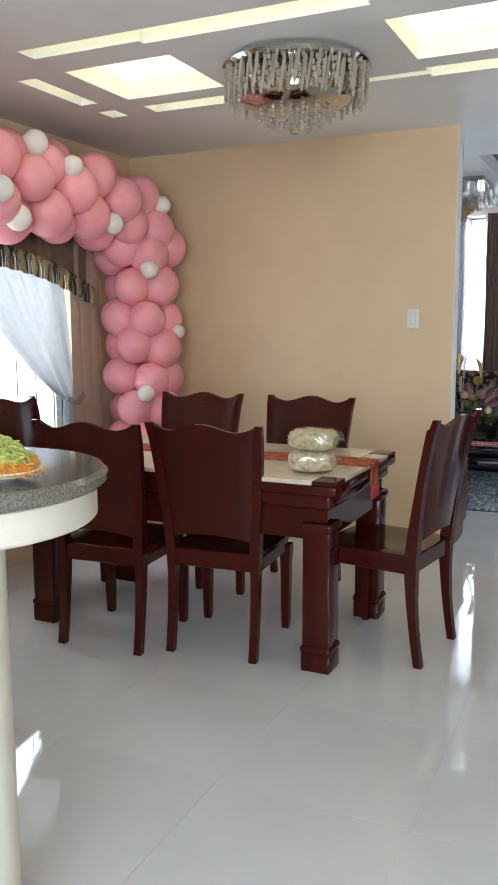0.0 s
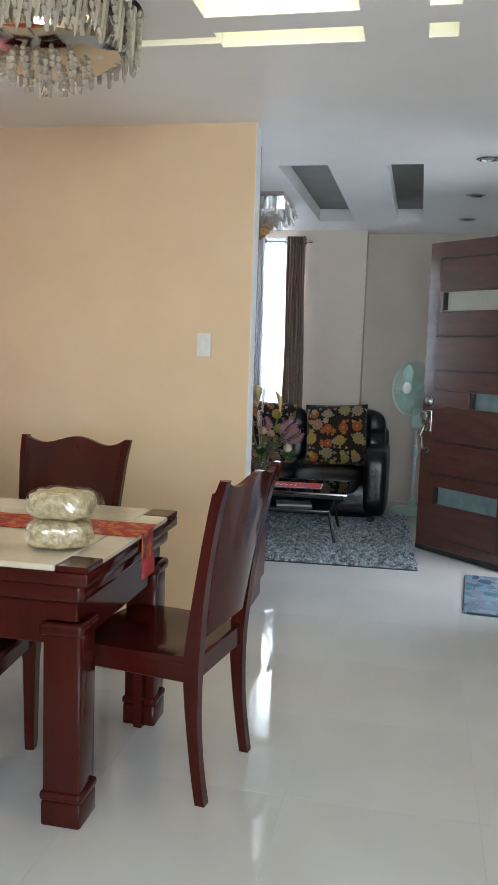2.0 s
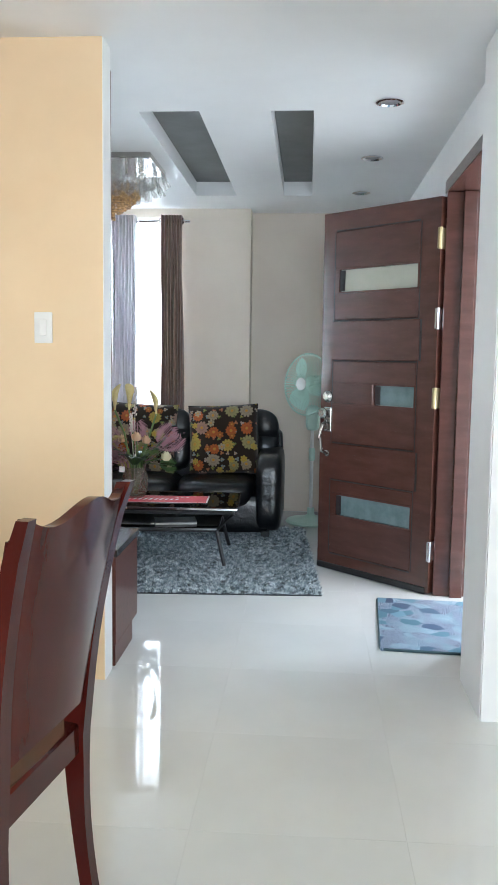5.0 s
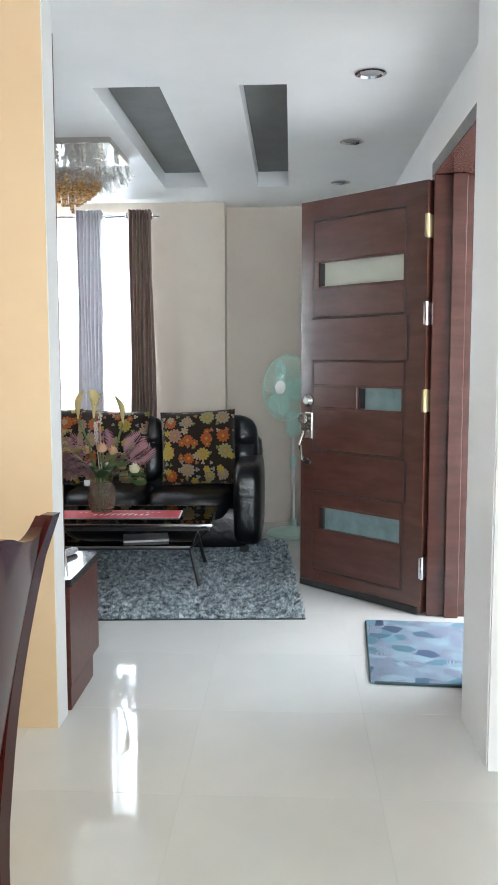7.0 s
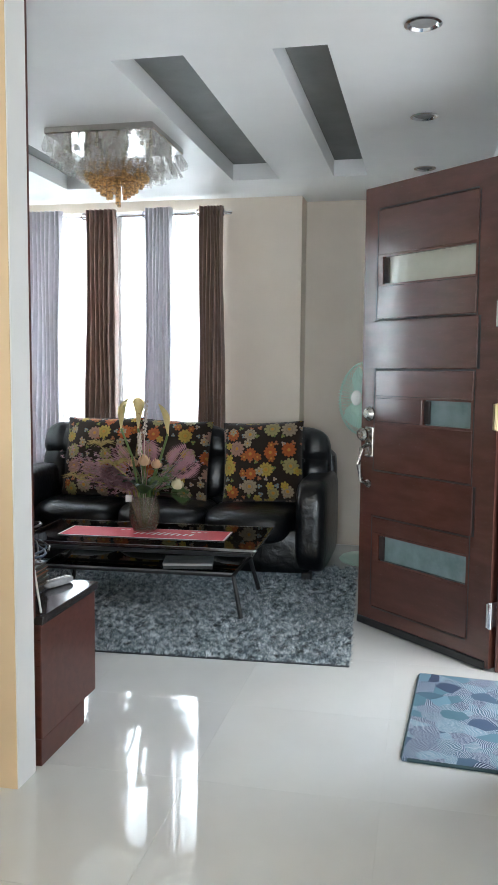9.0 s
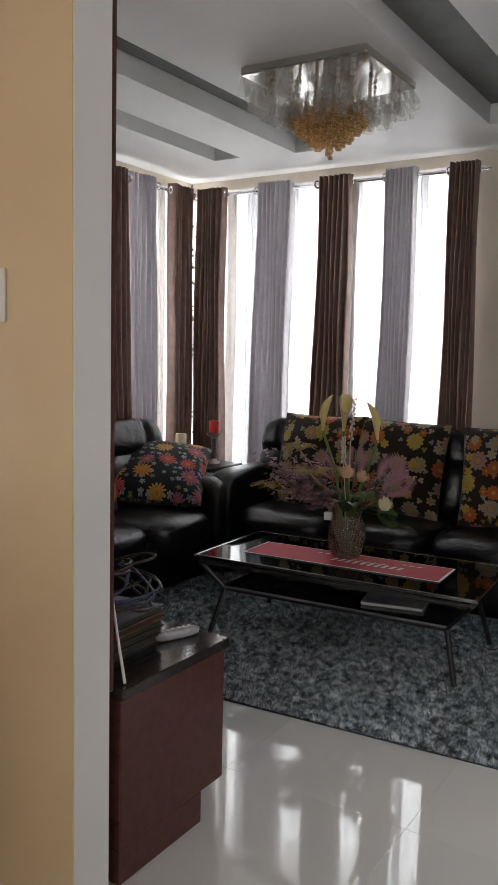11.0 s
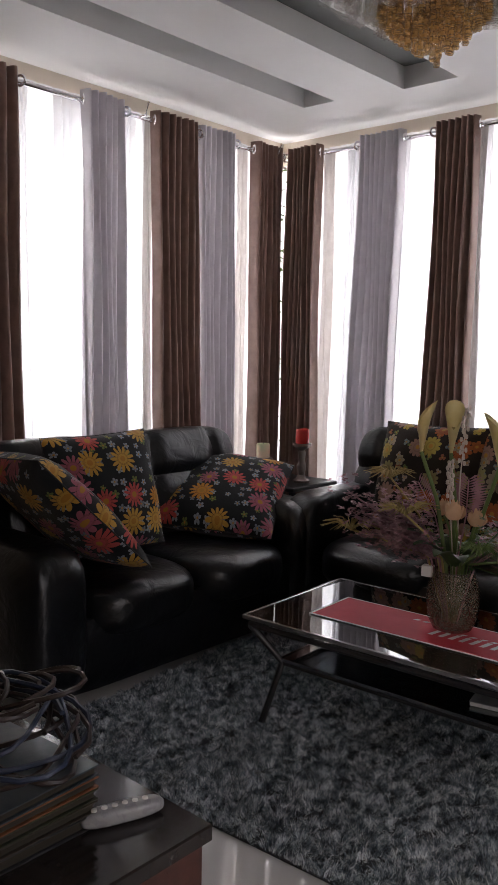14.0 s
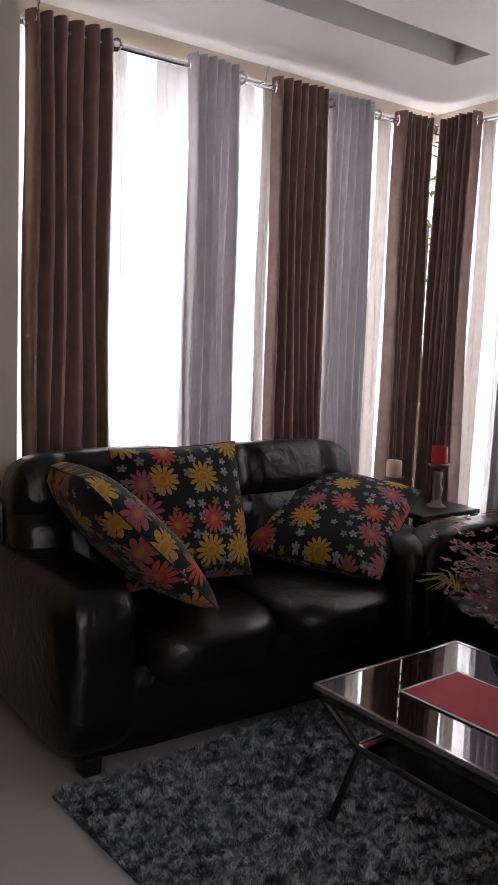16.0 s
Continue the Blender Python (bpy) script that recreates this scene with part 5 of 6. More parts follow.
part("bottom_ball", lathe([(0.0, -0.305), (0.012, -0.3), (0.016, -0.29), (0.01, -0.278), (0.0, -0.275)], 10, caps=False), CRYSTAL, ch)
for i in range(8):
    a = 2 * math.pi * (i + 0.5) / 8
    part("scroll_arm", tube([(0.25 * math.cos(a), 0.25 * math.sin(a), -0.05), (0.27 * math.cos(a), 0.27 * math.sin(a), -0.11), (0.23 * math.cos(a + 0.15), 0.23 * math.sin(a + 0.15), -0.15), (0.2 * math.cos(a), 0.2 * math.sin(a), -0.18)], 0.006, 6), SILVER, ch)

# ---- living room chandelier ----
AMBER = cloth("amber_shell", (0.66, 0.4, 0.15), (0.8, 0.56, 0.28), 0.6, rough=0.06, sheen=0, clear=0.58)
PEARL = cloth("pearl_shell", (0.72, 0.7, 0.64), (0.86, 0.84, 0.8), 0.35, rough=0.04, sheen=0, clear=0.8)
lc = thing("square_chandelier", "square chrome chandelier with clear and amber glass drops", "chandelier", pose(-0.97, 7.91, CEIL))
part("ceiling_plate", box((-0.29, -0.26, -0.035), (0.29, 0.26, 0), 0.006), SILVER, lc, smooth=False)


def petal(w, h):
    out = Mesh()
    for layer in (0, 1):
        for j in range(5):
            for i in range(5):
                u, v = -1 + i / 2, j / 4
                ww = w * (0.75 + 0.5 * v) * (1 - 0.35 * max(0, v - 0.75) * 4 * abs(u))
                out.v.append((u * ww / 2, 0.012 * (1 - u * u) * (0.3 + v) + layer * 0.002, -h * v))
    for layer in (0, 1):
        for j in range(4):
            for i in range(4):
                a = layer * 25 + j * 5 + i
                out.f.append((a, a + 1, a + 6, a + 5))
    return out


PM, AM = petal(0.062, 0.09).data("glass_petal", PEARL), lathe([(0.007, 0), (0.0095, -0.05), (0.0095, -0.86), (0.0125, -0.95), (0.0095, -1.0), (0.007, -0.97), (0.0072, -0.85)], 8, caps=False).data("amber_drop", AMBER)
rl = random.Random(12)
for tier, (half, z, n) in enumerate(((0.285, -0.035, 10), (0.255, -0.085, 9), (0.205, -0.12, 7), (0.155, -0.14, 5))):
    for sd in range(4):
        for i in range(n):
            t = -half + 2 * half * (i + 0.5) / n
            x, y = ((t, -half), (half, t), (-t, half), (-half, -t))[sd]
            part("glass_petal", PM, PEARL, lc, m=pose(x, y * 0.9, z, rl.uniform(-35, 15), rl.uniform(-20, 20), sd * 90 + rl.uniform(-20, 20)))
for ring, (rr, n, z, ln) in enumerate(((0.162, 26, -0.13, 0.085), (0.135, 22, -0.14, 0.105), (0.108, 17, -0.15, 0.125), (0.078, 12, -0.16, 0.14), (0.048, 7, -0.17, 0.15), (0.012, 2, -0.18, 0.165))):
    for i in range(n):
        a = 2 * math.pi * (i + 0.5 * ring) / n
        part("amber_drop", AM, AMBER, lc, "amber glass drop", m=pose(rr * math.cos(a), rr * math.sin(a), z, rl.uniform(-3, 3), rl.uniform(-3, 3), math.degrees(a)) @ Matrix.Diagonal((1, 1, ln * rl.uniform(0.94, 1.06), 1)))
part("core", lathe([(0.05, -0.03), (0.05, -0.2), (0.03, -0.23), (0.0, -0.235)], 20, caps=False), PEARL, lc)
for i in range(26):
    x, y = rl.uniform(-0.27, 0.27), rl.uniform(-0.24, 0.24)
    part("crystal_drop", S2, CRYSTAL, lc, m=pose(x, y, -0.036, 0, 0, i * 17))

# ---- shrub outside the corner ----
shrub = thing("shrub", "leafy green shrub outside the corner window", "shrub", pose(-3.75, 10.4, -0.14))
part("trunk", tube([(0, 0, 0), (0.03, 0.02, 0.7), (-0.04, 0.05, 1.5), (0.02, 0, 2.3)], 0.05, 8, 0.012), surface("bark", (0.1, 0.07, 0.05), (0.16, 0.12, 0.09), 0.9), shrub)
lm = Mesh()
rsx = random.Random(14)
for i in range(900):
    c = Vector((rsx.gauss(0, 0.32), rsx.gauss(0, 0.32), rsx.uniform(0.5, 2.9)))
    e = Vector((rsx.uniform(-1, 1), rsx.uniform(-1, 1), rsx.uniform(-0.6, 0.6))).normalized() * rsx.uniform(0.04, 0.08)
    sd = e.cross(Vector((0.2, 0.3, 1))).normalized() * 0.022
    lm.add([c, c + e * 0.5 + sd, c + e, c + e * 0.5 - sd], [(0, 1, 2, 3)])
tagged(part("foliage", lm, cloth("shrub_leaf", (0.05, 0.1, 0.02), (0.1, 0.16, 0.04), 0.3), shrub), kind="stuff")

# ---- downlights, switch ----
for y in (6.74, 7.81, 8.84):
    dl = thing("downlight", "round chrome downlight set in the ceiling, switched off", "downlight", pose(0.62, y, CEIL), "entrance downlights")
    part("ring", lathe([(0.052, 0.0), (0.062, -0.003), (0.066, -0.007), (0.056, -0.01), (0.05, -0.006), (0.044, -0.001)], 28, caps=False), CHROME, dl)
    part("lens", lathe([(0.0, -0.003), (0.046, -0.002), (0.046, 0.0)], 24, caps=False), surface("dull_lens", (0.3, 0.3, 0.3), (0.4, 0.4, 0.4), 0.2) if y < 7 else bpy.data.materials["dull_lens"], dl)
sw = thing("light_switch", "white plastic light switch on the cream wall", "switch", pose(-0.765, 5.92, 1.415))
part("plate", box((-0.036, -0.009, -0.06), (0.036, 0, 0.06), 0.004, 2), PLASTIC, sw)
part("rocker", box((-0.016, -0.014, -0.032), (0.016, -0.008, 0.032), 0.003), PLASTIC, sw)

# added dark sheets that put the shade of the unlit living room slots into colour
SLOT_SHADE = surface("slot_shade_grey", (0.16, 0.165, 0.16), (0.2, 0.205, 0.2), 0.6, scale=4, fine=120, bump=0.04)
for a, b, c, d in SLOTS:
    structure("trim", box((a + 0.002, c + 0.002, CEIL + 0.1), (b - 0.002, d - 0.002, CEIL + 0.108), 0.001), SLOT_SHADE, "added dark grey sheet for the shade in a ceiling slot", "ceiling trim")
structure("trim", box((-0.533, 5.923, 0), (-0.526, 6.037, CEIL), 0.001), WHITE, "white painted end of the partition wall", "trim")


# ---- standing fan ----
def fan():
    MINT = surface("mint_plastic", (0.5, 0.68, 0.58), (0.56, 0.74, 0.64), 0.35, bump=0.01)
    MINTCLEAR = cloth("mint_blade", (0.55, 0.76, 0.66), (0.62, 0.82, 0.72), 0.4, rough=0.3)
    f = thing("standing_fan", "mint green standing fan on a round base", "fan", pose(0.31, 9.24, 0))
    part("base", lathe([(0.19, 0), (0.2, 0.012), (0.185, 0.028), (0.06, 0.045), (0.03, 0.07), (0.028, 0.12)], 32), MINT, f)
    part("pole", tube([(0, 0, 0.1), (0, 0, 0.86)], 0.014, 12), PLASTIC, f, "white pole")
    part("collar", lathe([(0.02, 0.5), (0.026, 0.52), (0.026, 0.58), (0.02, 0.6)], 14), MINT, f)
    part("control_box", soft((0.11, 0.09, 0.2), 4, 7, pose(0, 0, 0.84)), MINT, f)
    hm = pose(-0.01, 0, 1.1, -4, 0, -44)
    part("motor", lathe([(0.03, 0.12), (0.07, 0.1), (0.08, 0.04), (0.07, -0.01), (0.03, -0.02)], 20, hm @ pose(0, 0, 0, -90)), MINT, f)
    cage = part("guard", Mesh(), MINT, f)
    cage.data = Mesh().add(*[(lambda t: (t.v, t.f))(tube([hm @ Vector((0.24 * math.cos(a * math.pi / 18), -0.06, 0.24 * math.sin(a * math.pi / 18))) for a in range(37)], 0.007, 6))][0]).data("guard", MINT)
    for s in (1, -1):
        for i in range(60):
            a = 2 * math.pi * i / 60
            c, d = math.cos(a), math.sin(a)
            y0 = -0.06 - s * 0.06
            part("guard_wire", tube([hm @ Vector((0.045 * c, y0, 0.045 * d)), hm @ Vector((0.14 * c, y0 + s * 0.005, 0.14 * d)), hm @ Vector((0.22 * c, -0.06 - s * 0.035, 0.22 * d)), hm @ Vector((0.24 * c, -0.06, 0.24 * d))], 0.0022, 4), MINT, cage)
    part("hub_badge", lathe([(0.05, 0), (0.05, 0.006), (0.04, 0.012), (0, 0.014)], 20, hm @ pose(0, -0.12, 0, 90)), PLASTIC, f, "white badge")
    for k in range(3):
        b = Mesh()
        for layer in (0, 1):
            for j in range(7):
                for i in range(7):
                    r = 0.03 + 0.18 * j / 6
                    w = (0.25 + 0.85 * math.sin(math.pi * min(1, 0.15 + 0.72 * j / 6))) * 0.95
                    a = 2 * math.pi * k / 3 + (i / 6 - 0.5) * w * 1.2
                    b.v.append(hm @ Vector((r * math.cos(a), -0.06 + (i / 6 - 0.5) * 0.05 + layer * 0.002, r * math.sin(a))))
        for layer in (0, 1):
            for j in range(6):
                for i in range(6):
                    q = layer * 49 + j * 7 + i
                    b.f.append((q, q + 1, q + 8, q + 7))
        part("blade", b, MINTCLEAR, f, "translucent mint blade")
    return f


fan()

# ---- on the coffee table ----
RED = surface("red_table_cloth", (0.5, 0.03, 0.05), (0.56, 0.045, 0.065), 0.6, scale=12, fine=400, bump=0.08)
INK = surface("white_print", (0.7, 0.7, 0.7), (0.76, 0.76, 0.76), 0.6)
red = thing("red_runner", "red cloth runner with white printed strokes on the glass", "table runner", pose(-0.815, 7.915, 0.393, 0, 0, 3))
part("cloth", box((-0.45, -0.115, 0), (0.45, 0.115, 0.0025), 0.001), RED, red, smooth=False)
part("border", box((-0.46, -0.124, 0), (0.46, 0.124, 0.0012), 0.0005), INK, red, "pale border", smooth=False)
for x0, x1, y0 in ((-0.06, 0.28, -0.045), (0.02, 0.2, 0.01), (-0.16, -0.06, 0.05), (0.24, 0.36, 0.05)):
    for i in range(int((x1 - x0) / 0.034)):
        x = x0 + 0.034 * i
        hh = 0.05 if y0 == -0.045 else 0.014
        part("printed_stroke", Mesh().add([(x, y0, 0.0029), (x + 0.016, y0, 0.0029), (x + 0.026, y0 + hh, 0.0029), (x + 0.01, y0 + hh, 0.0029)], [(0, 1, 2, 3)]), INK, red, smooth=False)
vs = thing("glass_vase", "ribbed amber glass vase standing on the red runner", "vase", pose(-0.84, 7.965, 0.396))
vp = [(0.05, 0), (0.062, 0.006), (0.078, 0.04), (0.085, 0.09), (0.082, 0.14), (0.068, 0.18), (0.064, 0.195), (0.06, 0.195), (0.064, 0.178), (0.077, 0.14), (0.08, 0.09), (0.073, 0.042), (0.057, 0.012), (0.0, 0.012)]
vmesh = lathe(vp, 36, caps=False)
vmesh.v = [(x * (1 + 0.012 * math.cos(18 * math.atan2(y, x)) * (z > 0.01)), y * (1 + 0.012 * math.cos(18 * math.atan2(y, x)) * (z > 0.01)), z) for x, y, z in vmesh.v]
part("body", vmesh, cloth("smoky_amber_glass", (0.1, 0.075, 0.05), (0.34, 0.27, 0.2), 0.3, scale=70, rough=0.06, sheen=0, clear=0.5), vs)
part("tag", box((-0.1, -0.03, 0.165), (-0.066, 0.0, 0.2), 0.001, 1, pose(0, 0, 0, 0, 0, 10)), PLASTIC, vs, "white paper tag", smooth=False)

STEM = surface("green_stem", (0.08, 0.13, 0.03), (0.13, 0.19, 0.05), 0.5)
LEAFM = surface("dark_green_leaf", (0.025, 0.06, 0.018), (0.06, 0.11, 0.03), 0.4, rnd=0.2)
CALLA = cloth("calla_petal", (0.6, 0.46, 0.17), (0.7, 0.6, 0.32), 0.3, rough=0.45)
MAUVE = cloth("mauve_blossom", (0.3, 0.14, 0.17), (0.42, 0.22, 0.25), 0.2, rough=0.7)
DRYG = surface("dry_ochre_grass", (0.3, 0.22, 0.07), (0.42, 0.32, 0.12), 0.7)
PEACH = cloth("peach_rose", (0.6, 0.36, 0.2), (0.7, 0.48, 0.3), 0.25, rough=0.6)
CREAMF = cloth("cream_rose", (0.62, 0.56, 0.34), (0.7, 0.64, 0.44), 0.25, rough=0.6)
bq = thing("flower_bouquet", "mixed artificial bouquet of calla lilies, mauve blossom and ferns", "flowers", pose(-0.84, 7.965, 0.41) @ Matrix.Diagonal((1.1, 1.1, 1.06, 1)))
rq = random.Random(21)


def stem(tip, r=0.004, bend=0.03):
    t = Vector(tip)
    return [Vector((t.x * 0.06, t.y * 0.06, 0.01)), Vector((t.x * 0.25, t.y * 0.25, 0.2)), Vector((t.x * 0.6 + bend * 0.3, t.y * 0.6, 0.2 + (t.z - 0.2) * 0.55)), t]


def calla(tip, turn):
    pts = stem(tip)
    part("calla_stem", tube(pts, 0.006, 7), STEM, bq)
    out = Mesh()
    nu, nv = 16, 8
    for j in range(nv + 1):
        v = j / nv
        for i in range(nu + 1):
            a = -math.pi * 1.12 + 2.24 * math.pi * i / nu
            r = 0.004 + 0.022 * v ** 1.35 + 0.011 * max(0, v - 0.7) * 3 * math.cos(a / 1.12)
            z = 0.125 * v + 0.045 * max(0, v - 0.55) * math.cos(a / 1.12) * 2.2
            out.v.append((r * math.cos(a), r * math.sin(a), z))
    for j in range(nv):
        for i in range(nu):
            q = j * (nu + 1) + i
            out.f.append((q, q + 1, q + nu + 2, q + nu + 1))
    m = Matrix.Translation(pts[-1] - Vector((0, 0, 0.01))) @ pose(0, 0, 0, rq.uniform(-8, 8), rq.uniform(-8, 8), turn)
    part("calla_lily", out, CALLA, bq, "yellow-green calla lily", m=m)
    part("spadix", tube([(0, 0, 0.01), (0.001, 0, 0.09)], 0.005, 6), DRYG, bq, m=m)


calla((-0.115, -0.02, 0.52), 40)
calla((-0.04, 0.02, 0.52), 120)
calla((0.13, -0.02, 0.5), 200)
for tip in ((0.0, 0.03, 0.66), (-0.02, -0.02, 0.5)):
    pts = stem(tip, bend=-0.02)
    tw = tube(pts, 0.002, 5)
    for i in range(22):
        p = pts[-1].lerp(pts[-2], i / 26)
        a = i * 2.4
        bud = soft((0.009, 0.009, 0.016), 2.2, 3, Matrix.Translation(p + Vector((math.cos(a), math.sin(a), 0)) * 0.008))
        tw.add(bud.v, bud.f)
    part("pale_sprig", tw, surface("pale_twig", (0.5, 0.42, 0.36), (0.62, 0.54, 0.48), 0.7) if tip[0] == 0.0 else bpy.data.materials["pale_twig"], bq)


def blossom(tip, spread, count, material, name):
    pts = stem(tip)
    out = tube(pts, 0.003, 5)
    c = pts[-1]
    for i in range(count):
        t = rq.uniform(0, 0.75)
        o = Vector((rq.gauss(0, 1), rq.gauss(0, 1), rq.gauss(0, 0.8))) * spread * (1 - 0.5 * t)
        p = c.lerp(pts[1], t) + o
        for q in range(5):
            a = q * 1.2566 + i
            e = Vector((math.cos(a), math.sin(a), rq.uniform(-0.4, 0.7))) * 0.011
            sd = e.cross(Vector((0.3, 0.2, 1))).normalized() * 0.006
            out.add([p, p + e * 0.6 + sd, p + e * 1.1, p + e * 0.6 - sd], [(0, 1, 2, 3)])
    tagged(part(name, out, material, bq), kind="stuff")


for tip in ((-0.34, -0.06, 0.37), (-0.26, -0.1, 0.3), (-0.2, 0.0, 0.36), (-0.15, -0.1, 0.28), (-0.3, 0.06, 0.3)):
    blossom(tip, 0.04, 190, MAUVE, "mauve_blossom")
for tip in ((0.17, -0.05, 0.34), (0.24, 0.05, 0.36), (0.1, 0.09, 0.3)):
    blossom(tip, 0.04, 60, MAUVE if tip[1] > 0 else LEAFM, "leafy_blossom")


def spray(c, n, length, material, name, up=0.4, cone=1.0):
    out = Mesh()
    base = Vector(c)
    for i in range(n):
        a = rq.uniform(0, 6.283)
        d = Vector((math.cos(a) * cone, math.sin(a) * cone, rq.uniform(-0.2, 1) * up + 0.3)).normalized()
        e = base + d * length * rq.uniform(0.7, 1.1)
        mid = base.lerp(e, 0.5) + Vector((0, 0, 0.012))
        t = tube([base, mid, e - Vector((0, 0, 0.015))], 0.0022, 4, 0.0008)
        out.add(t.v, t.f)
    t = tube(stem(c), 0.0035, 5)
    out.add(t.v, t.f)
    tagged(part(name, out, material, bq), kind="stuff")


spray((-0.24, 0.02, 0.42), 60, 0.085, DRYG, "ochre_spray")
spray((-0.13, -0.07, 0.33), 55, 0.1, DRYG, "ochre_spray", 0.2)
spray((-0.3, -0.1, 0.26), 50, 0.1, DRYG, "ochre_spray", 0.1)
spray((0.12, -0.1, 0.26), 60, 0.06, STEM, "green_spray", 0.6)


def fern(tip, width, material, n=16):
    pts = stem(tip)
    out = tube(pts, 0.0022, 5)
    d = (pts[-1] - pts[1]).normalized()
    sd = d.cross(Vector((0.1, 1, 0.2))).normalized()
    for i in range(n):
        t = i / n
        p = pts[-1].lerp(pts[2], t * 1.1)
        w = width * (0.25 + 0.9 * math.sin(math.pi * min(1, 0.12 + t * 0.8)))
        for s in (-1, 1):
            e = p + sd * s * w + d * 0.02
            out.add([p, p.lerp(e, 0.5) + d * 0.005, e, p.lerp(e, 0.5) - d * 0.004], [(0, 1, 2, 3)])
    part("fern_frond", out, material, bq)


fern((0.0, 0.06, 0.44), 0.06, MAUVE)
fern((0.22, 0.0, 0.42), 0.06, MAUVE)
fern((0.28, -0.06, 0.36), 0.055, MAUVE)
fern((0.25, -0.1, 0.2), 0.05, LEAFM)
fern((-0.2, 0.12, 0.4), 0.05, MAUVE)


def leaf(tip, w, bend):
    t = Vector(tip)
    base = Vector((t.x * 0.15, t.y * 0.15, 0.19))
    d = t - base
    sd = d.cross(Vector((0, 0, 1))).normalized()
    out = Mesh()
    for j in range(9):
        v = j / 8
        c = base + d * v + Vector((0, 0, bend * math.sin(math.pi * v)))
        ww = w * math.sin(math.pi * (0.06 + 0.92 * v)) ** 0.8
        out.v += [c - sd * ww, c - Vector((0, 0, 0.006)), c + sd * ww]
        if j:
            k = 3 * j
            out.f += [(k - 3, k - 2, k + 1, k), (k - 2, k - 1, k + 2, k + 1)]
    part("leaf", out, LEAFM, bq)


for i in range(11):
    a = i * 0.571 + 0.2
    leaf((0.14 * math.cos(a), 0.14 * math.sin(a), 0.2 + 0.09 * rq.random()), 0.026, 0.03)


def rose(c, r, material):
    part("rose_stem", tube(stem(c), 0.004, 6), STEM, bq)
    out = Mesh()
    for k in range(12):
        a0 = k * 2.4
        rr = r * (0.25 + 0.75 * k / 12)
        for j in range(4):
            for i in range(5):
                a = a0 + (i - 2) * 0.38
                z = -r * 0.6 + r * 1.5 * j / 3 * (1.1 - 0.45 * k / 12) - 0.004 * (i - 2) ** 2 * (j / 3)
                rad = rr * (0.35 + 0.65 * math.sin(0.4 + 1.3 * j / 3))
                out.v.append((c[0] + rad * math.cos(a), c[1] + rad * math.sin(a), c[2] + z))
        q = k * 20
        out.f += [(q + j * 5 + i, q + j * 5 + i + 1, q + j * 5 + i + 6, q + j * 5 + i + 5) for j in range(3) for i in range(4)]
    part("rose", out, material, bq)


rose((0.02, -0.06, 0.36), 0.036, PEACH)
rose((0.07, -0.02, 0.34), 0.032, PEACH)
rose((0.2, -0.09, 0.25), 0.036, CREAMF)
rose((-0.1, 0.1, 0.33), 0.032, PEACH)

mag = thing("magazine", "grey printed magazine lying on the lower glass shelf", "magazine", pose(-0.56, 7.88, 0.255, 0, 0, 12))
part("pages", box((-0.13, -0.09, 0), (0.13, 0.09, 0.012), 0.002), surface("paper", (0.5, 0.5, 0.48), (0.6, 0.6, 0.58), 0.7), mag, smooth=False)
part("cover", box((-0.132, -0.092, 0.0125), (0.132, 0.092, 0.014), 0.0005), surface("cover_print", (0.2, 0.21, 0.22), (0.42, 0.42, 0.42), 0.35, scale=14), mag, smooth=False)

# ---- corner table and candles ----
ct = thing("corner_table", "small black side table between the two sofas", "side table", pose(-2.5, 9.16, 0))
part("top", box((-0.2, -0.2, 0.53), (0.2, 0.2, 0.555), 0.005), BLACKMETAL, ct, smooth=False)
part("shelf", box((-0.18, -0.18, 0.2), (0.18, 0.18, 0.215), 0.003), BLACKMETAL, ct, smooth=False)
for sx in (-1, 1):
    for sy in (-1, 1):
        part("leg", box((sx * 0.18 - 0.014, sy * 0.18 - 0.014, 0), (sx * 0.18 + 0.014, sy * 0.18 + 0.014, 0.53), 0.003), BLACKMETAL, ct, smooth=False)
TURNED = surface("weathered_turned_wood", (0.16, 0.12, 0.1), (0.28, 0.23, 0.2), 0.6, scale=20, fine=120, stretch=(1, 1, 0.3), bump=0.1)
WAXR, WAXC = surface("red_wax", (0.5, 0.02, 0.015), (0.58, 0.035, 0.025), 0.4), surface("ivory_wax", (0.66, 0.56, 0.4), (0.72, 0.62, 0.46), 0.45)
for wx in (WAXR, WAXC):
    wx.node_tree.nodes["Principled BSDF"].inputs["Subsurface Weight"].default_value = 0.3
for x, y, h, wax, lb in ((-2.41, 9.17, 0.215, WAXR, "red pillar candle on a turned wooden holder"), (-2.66, 9.13, 0.115, WAXC, "ivory pillar candle on a short turned holder")):
    cs = thing("candle_holder", "turned grey wooden candle holder on the corner table", "candle holder", pose(x, y, 0.555), "candle holders")
    part("column", lathe([(0.045, 0), (0.048, 0.01), (0.03, 0.02), (0.018, 0.03 + 0.05 * h), (0.026, h * 0.42), (0.016, h * 0.55), (0.022, h * 0.75), (0.016, h * 0.82), (0.05, h * 0.93), (0.052, h)], 22), TURNED, cs)
    cd = thing("candle", lb, "candle", pose(x, y, 0.555 + h), "candles")
    part("wax", lathe([(0.036, 0), (0.038, 0.004), (0.038, 0.072), (0.034, 0.08), (0.02, 0.076), (0, 0.074)], 24, caps=False), wax, cd)
    part("wick", tube([(0, 0, 0.07), (0.002, 0, 0.088)], 0.0015, 5), BLACKMETAL, cd)

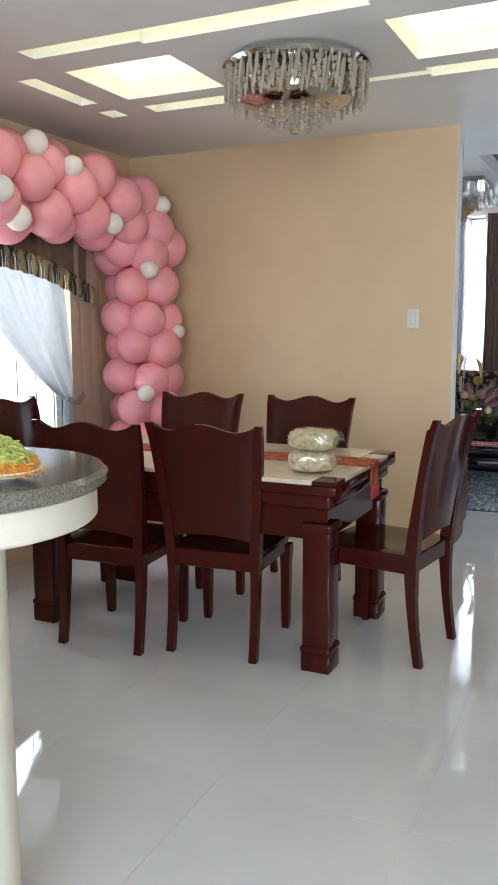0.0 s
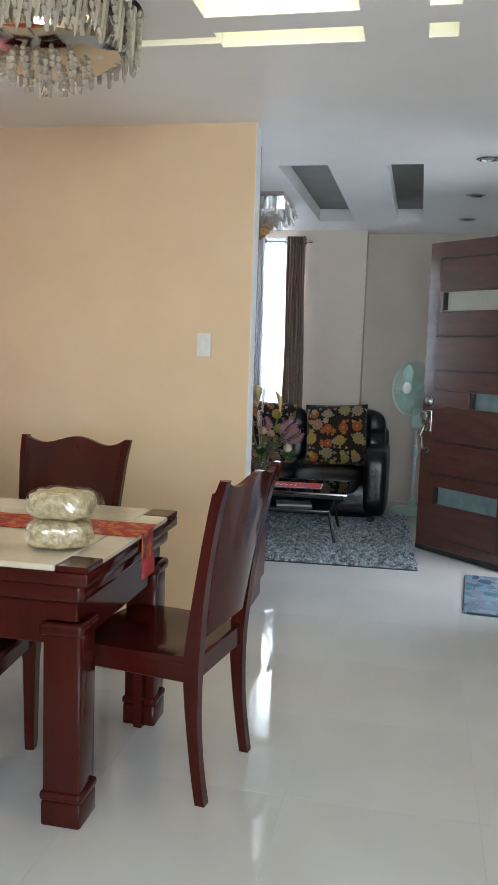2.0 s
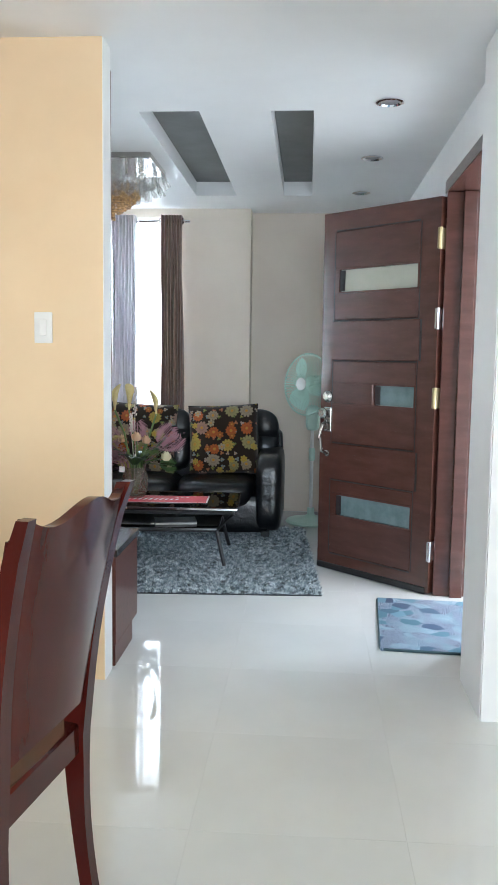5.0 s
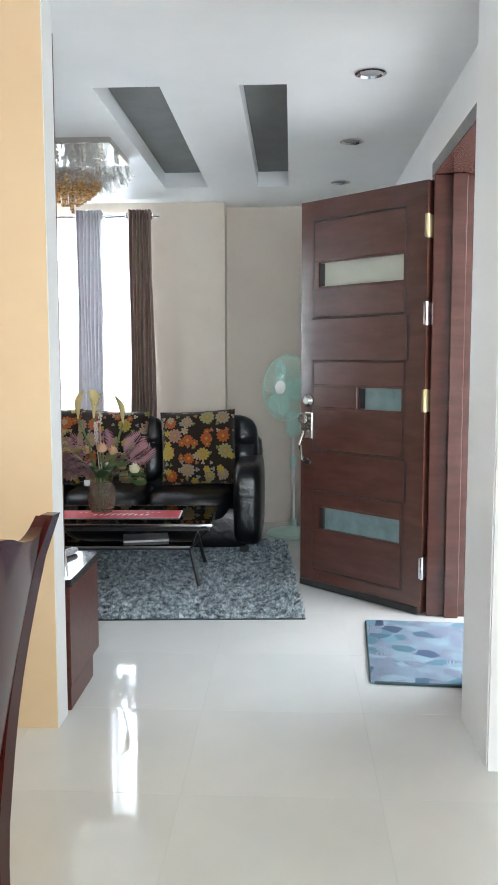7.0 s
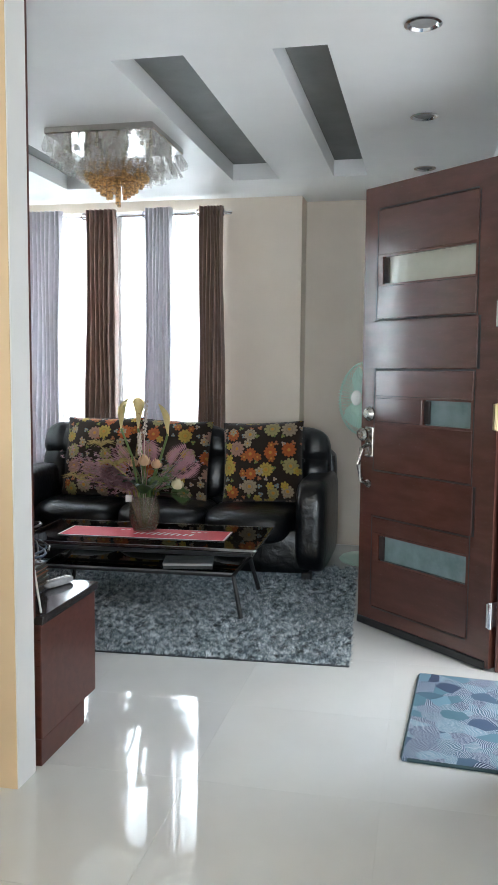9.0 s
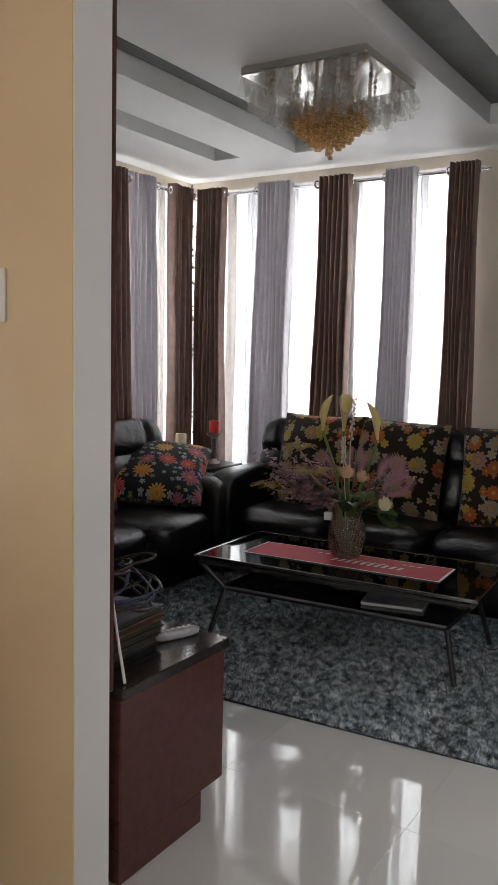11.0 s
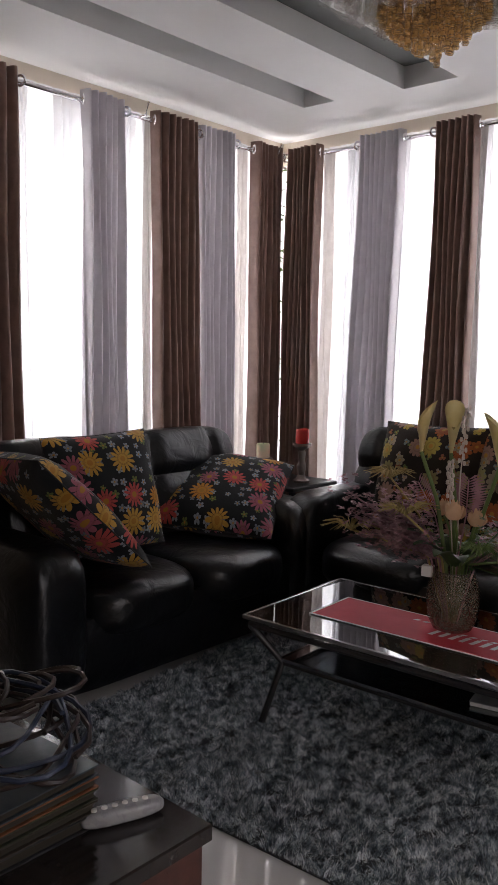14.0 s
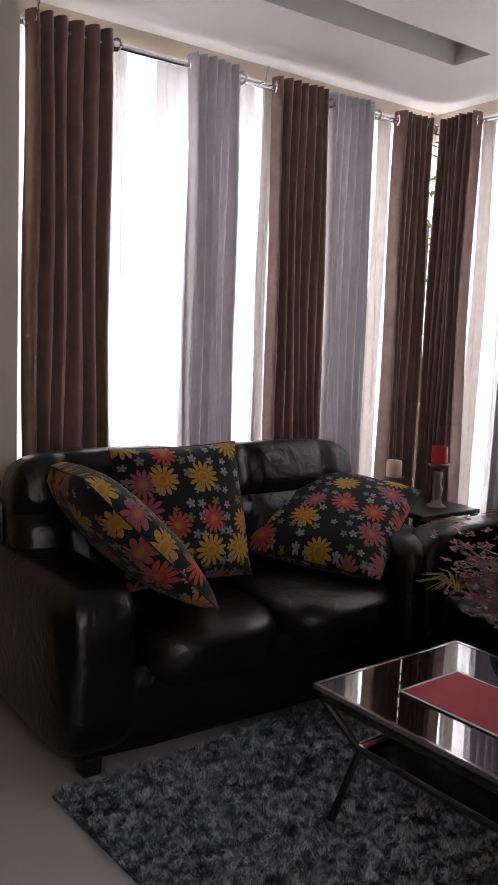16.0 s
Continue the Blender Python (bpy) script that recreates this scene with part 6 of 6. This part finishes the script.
gb = thing("glass_figurine", "small clear glass figurine between the candles", "ornament", pose(-2.545, 9.04, 0.555))
part("base", lathe([(0.0, 0), (0.026, 0), (0.03, 0.006), (0.018, 0.014), (0.01, 0.02)], 18, caps=False), CRYSTAL, gb)
part("body", lathe([(0.008, 0.016), (0.03, 0.03), (0.042, 0.055), (0.038, 0.082), (0.022, 0.1), (0.006, 0.106)], 18, caps=False), CRYSTAL, gb)
part("curl", tube([(0.03 * math.cos(0.5 * k), 0.02, 0.05 + 0.035 * math.sin(0.5 * k)) for k in range(9)], 0.008, 8, 0.003), CRYSTAL, gb)

# ---- on the console ----
COVERS = [((0.015, 0.04, 0.05), (0.06, 0.07, 0.08)), ((0.2, 0.065, 0.025), (0.26, 0.1, 0.04)), ((0.025, 0.03, 0.015), (0.045, 0.05, 0.025)), ((0.04, 0.03, 0.02), (0.06, 0.045, 0.035)), ((0.02, 0.02, 0.022), (0.04, 0.04, 0.044))]
PAPER = surface("aged_paper", (0.025, 0.02, 0.013), (0.05, 0.042, 0.028), 0.8, scale=3, fine=400, stretch=(1, 1, 60))
for i in range(5):
    th = 0.019 if i else 0.024
    z = 0.5 + sum((0.019 if q else 0.024) for q in range(i))
    bk = thing("book", "worn hardback book in a stack on the console", "book", pose(-0.79, 6.285, z, 0, 0, 4 + (i * 37 % 9) - 4), "stacked books")
    cm = surface("book_cover", COVERS[4 - i][0], COVERS[4 - i][1], 0.4, scale=12)
    part("page_block", box((-0.143, -0.1, 0.003), (0.14, 0.1, th - 0.003), 0.001), PAPER, bk, smooth=False)
    for zz in (0, th - 0.003):
        part("cover_board", box((-0.15, -0.105, zz), (0.146, 0.105, zz + 0.003), 0.001), cm, bk, smooth=False)
    part("spine", box((-0.15, -0.108, 0), (0.146, -0.104, th), 0.001), cm, bk, smooth=False)
CABLE = surface("dark_cable", (0.022, 0.014, 0.012), (0.045, 0.03, 0.025), 0.4)
BLUECABLE = surface("blue_cable", (0.015, 0.025, 0.05), (0.025, 0.04, 0.08), 0.45)
rc = random.Random(5)
for i in range(9):
    cab = thing("cable", "loose coiled cable heaped on the books", "cable", pose(-0.8, 6.29, 0.6), "cables")
    pts = []
    r0, ph, tl = rc.uniform(0.07, 0.15), rc.uniform(0, 6), rc.uniform(0.2, 0.6)
    cx, cy = rc.uniform(-0.06, 0.03), rc.uniform(-0.05, 0.05)
    for j in range(40):
        a = ph + j * 0.28
        rr = r0 * (1 + 0.15 * math.sin(j * 0.7 + i))
        pts.append((cx + rr * math.cos(a), cy + 0.75 * rr * math.sin(a), 0.007 + 0.0065 * i + 0.075 * tl * (1 + math.sin(a + ph))))
    part("wire", tube(pts, 0.0045, 6), BLUECABLE if i in (2, 6) else CABLE, cab)
    if i % 3 == 0:
        part("plug", tube([pts[-1], (pts[-1][0] + 0.03, pts[-1][1] + 0.01, pts[-1][2] + 0.025)], 0.006, 8), PLASTIC, cab, "pale plug")
rem = thing("remote_control", "white remote control lying on the console", "remote control", pose(-0.63, 6.43, 0.5, 0, 0, 70) @ Matrix.Diagonal((0.88, 0.88, 0.88, 1)))
part("shell", soft((0.165, 0.042, 0.032), 3.2, 9, pose(0, 0, 0.016)), surface("silver_plastic", (0.3, 0.3, 0.31), (0.38, 0.38, 0.39), 0.28), rem)
for i in range(6):
    part("button", lathe([(0.006, 0), (0.006, 0.003), (0.004, 0.004)], 10, pose(-0.055 + 0.02 * i, 0, 0.0305)), PLASTIC, rem)
dev = thing("metal_strip", "slim white metal strip leaning against the wall panel", "strip", pose(-0.55, 6.06, 0.5))
part("strip", tube([(0.02, 0.035, 0.005), (0.01, 0.018, 0.13), (0.0, 0.006, 0.24)], 0.0038, 8), PLASTIC, dev)

# ---- floor tiles ----
tile_mesh = box((-0.2997, -0.2997, -0.006), (0.2997, 0.2997, 0.0), 0.0003).data("tile", TILE, False)
for i in range(-6, 4):
    for j in range(-4, 16):
        x, y = 0.265 + 0.6 * i, 0.4 + 0.6 * j
        if X0 - 0.3 < x < X1 + 0.3 and Y0 - 0.3 < y < Y1 + 0.4:
            part("tile", tile_mesh, TILE, floor, m=pose(x, y, 0))
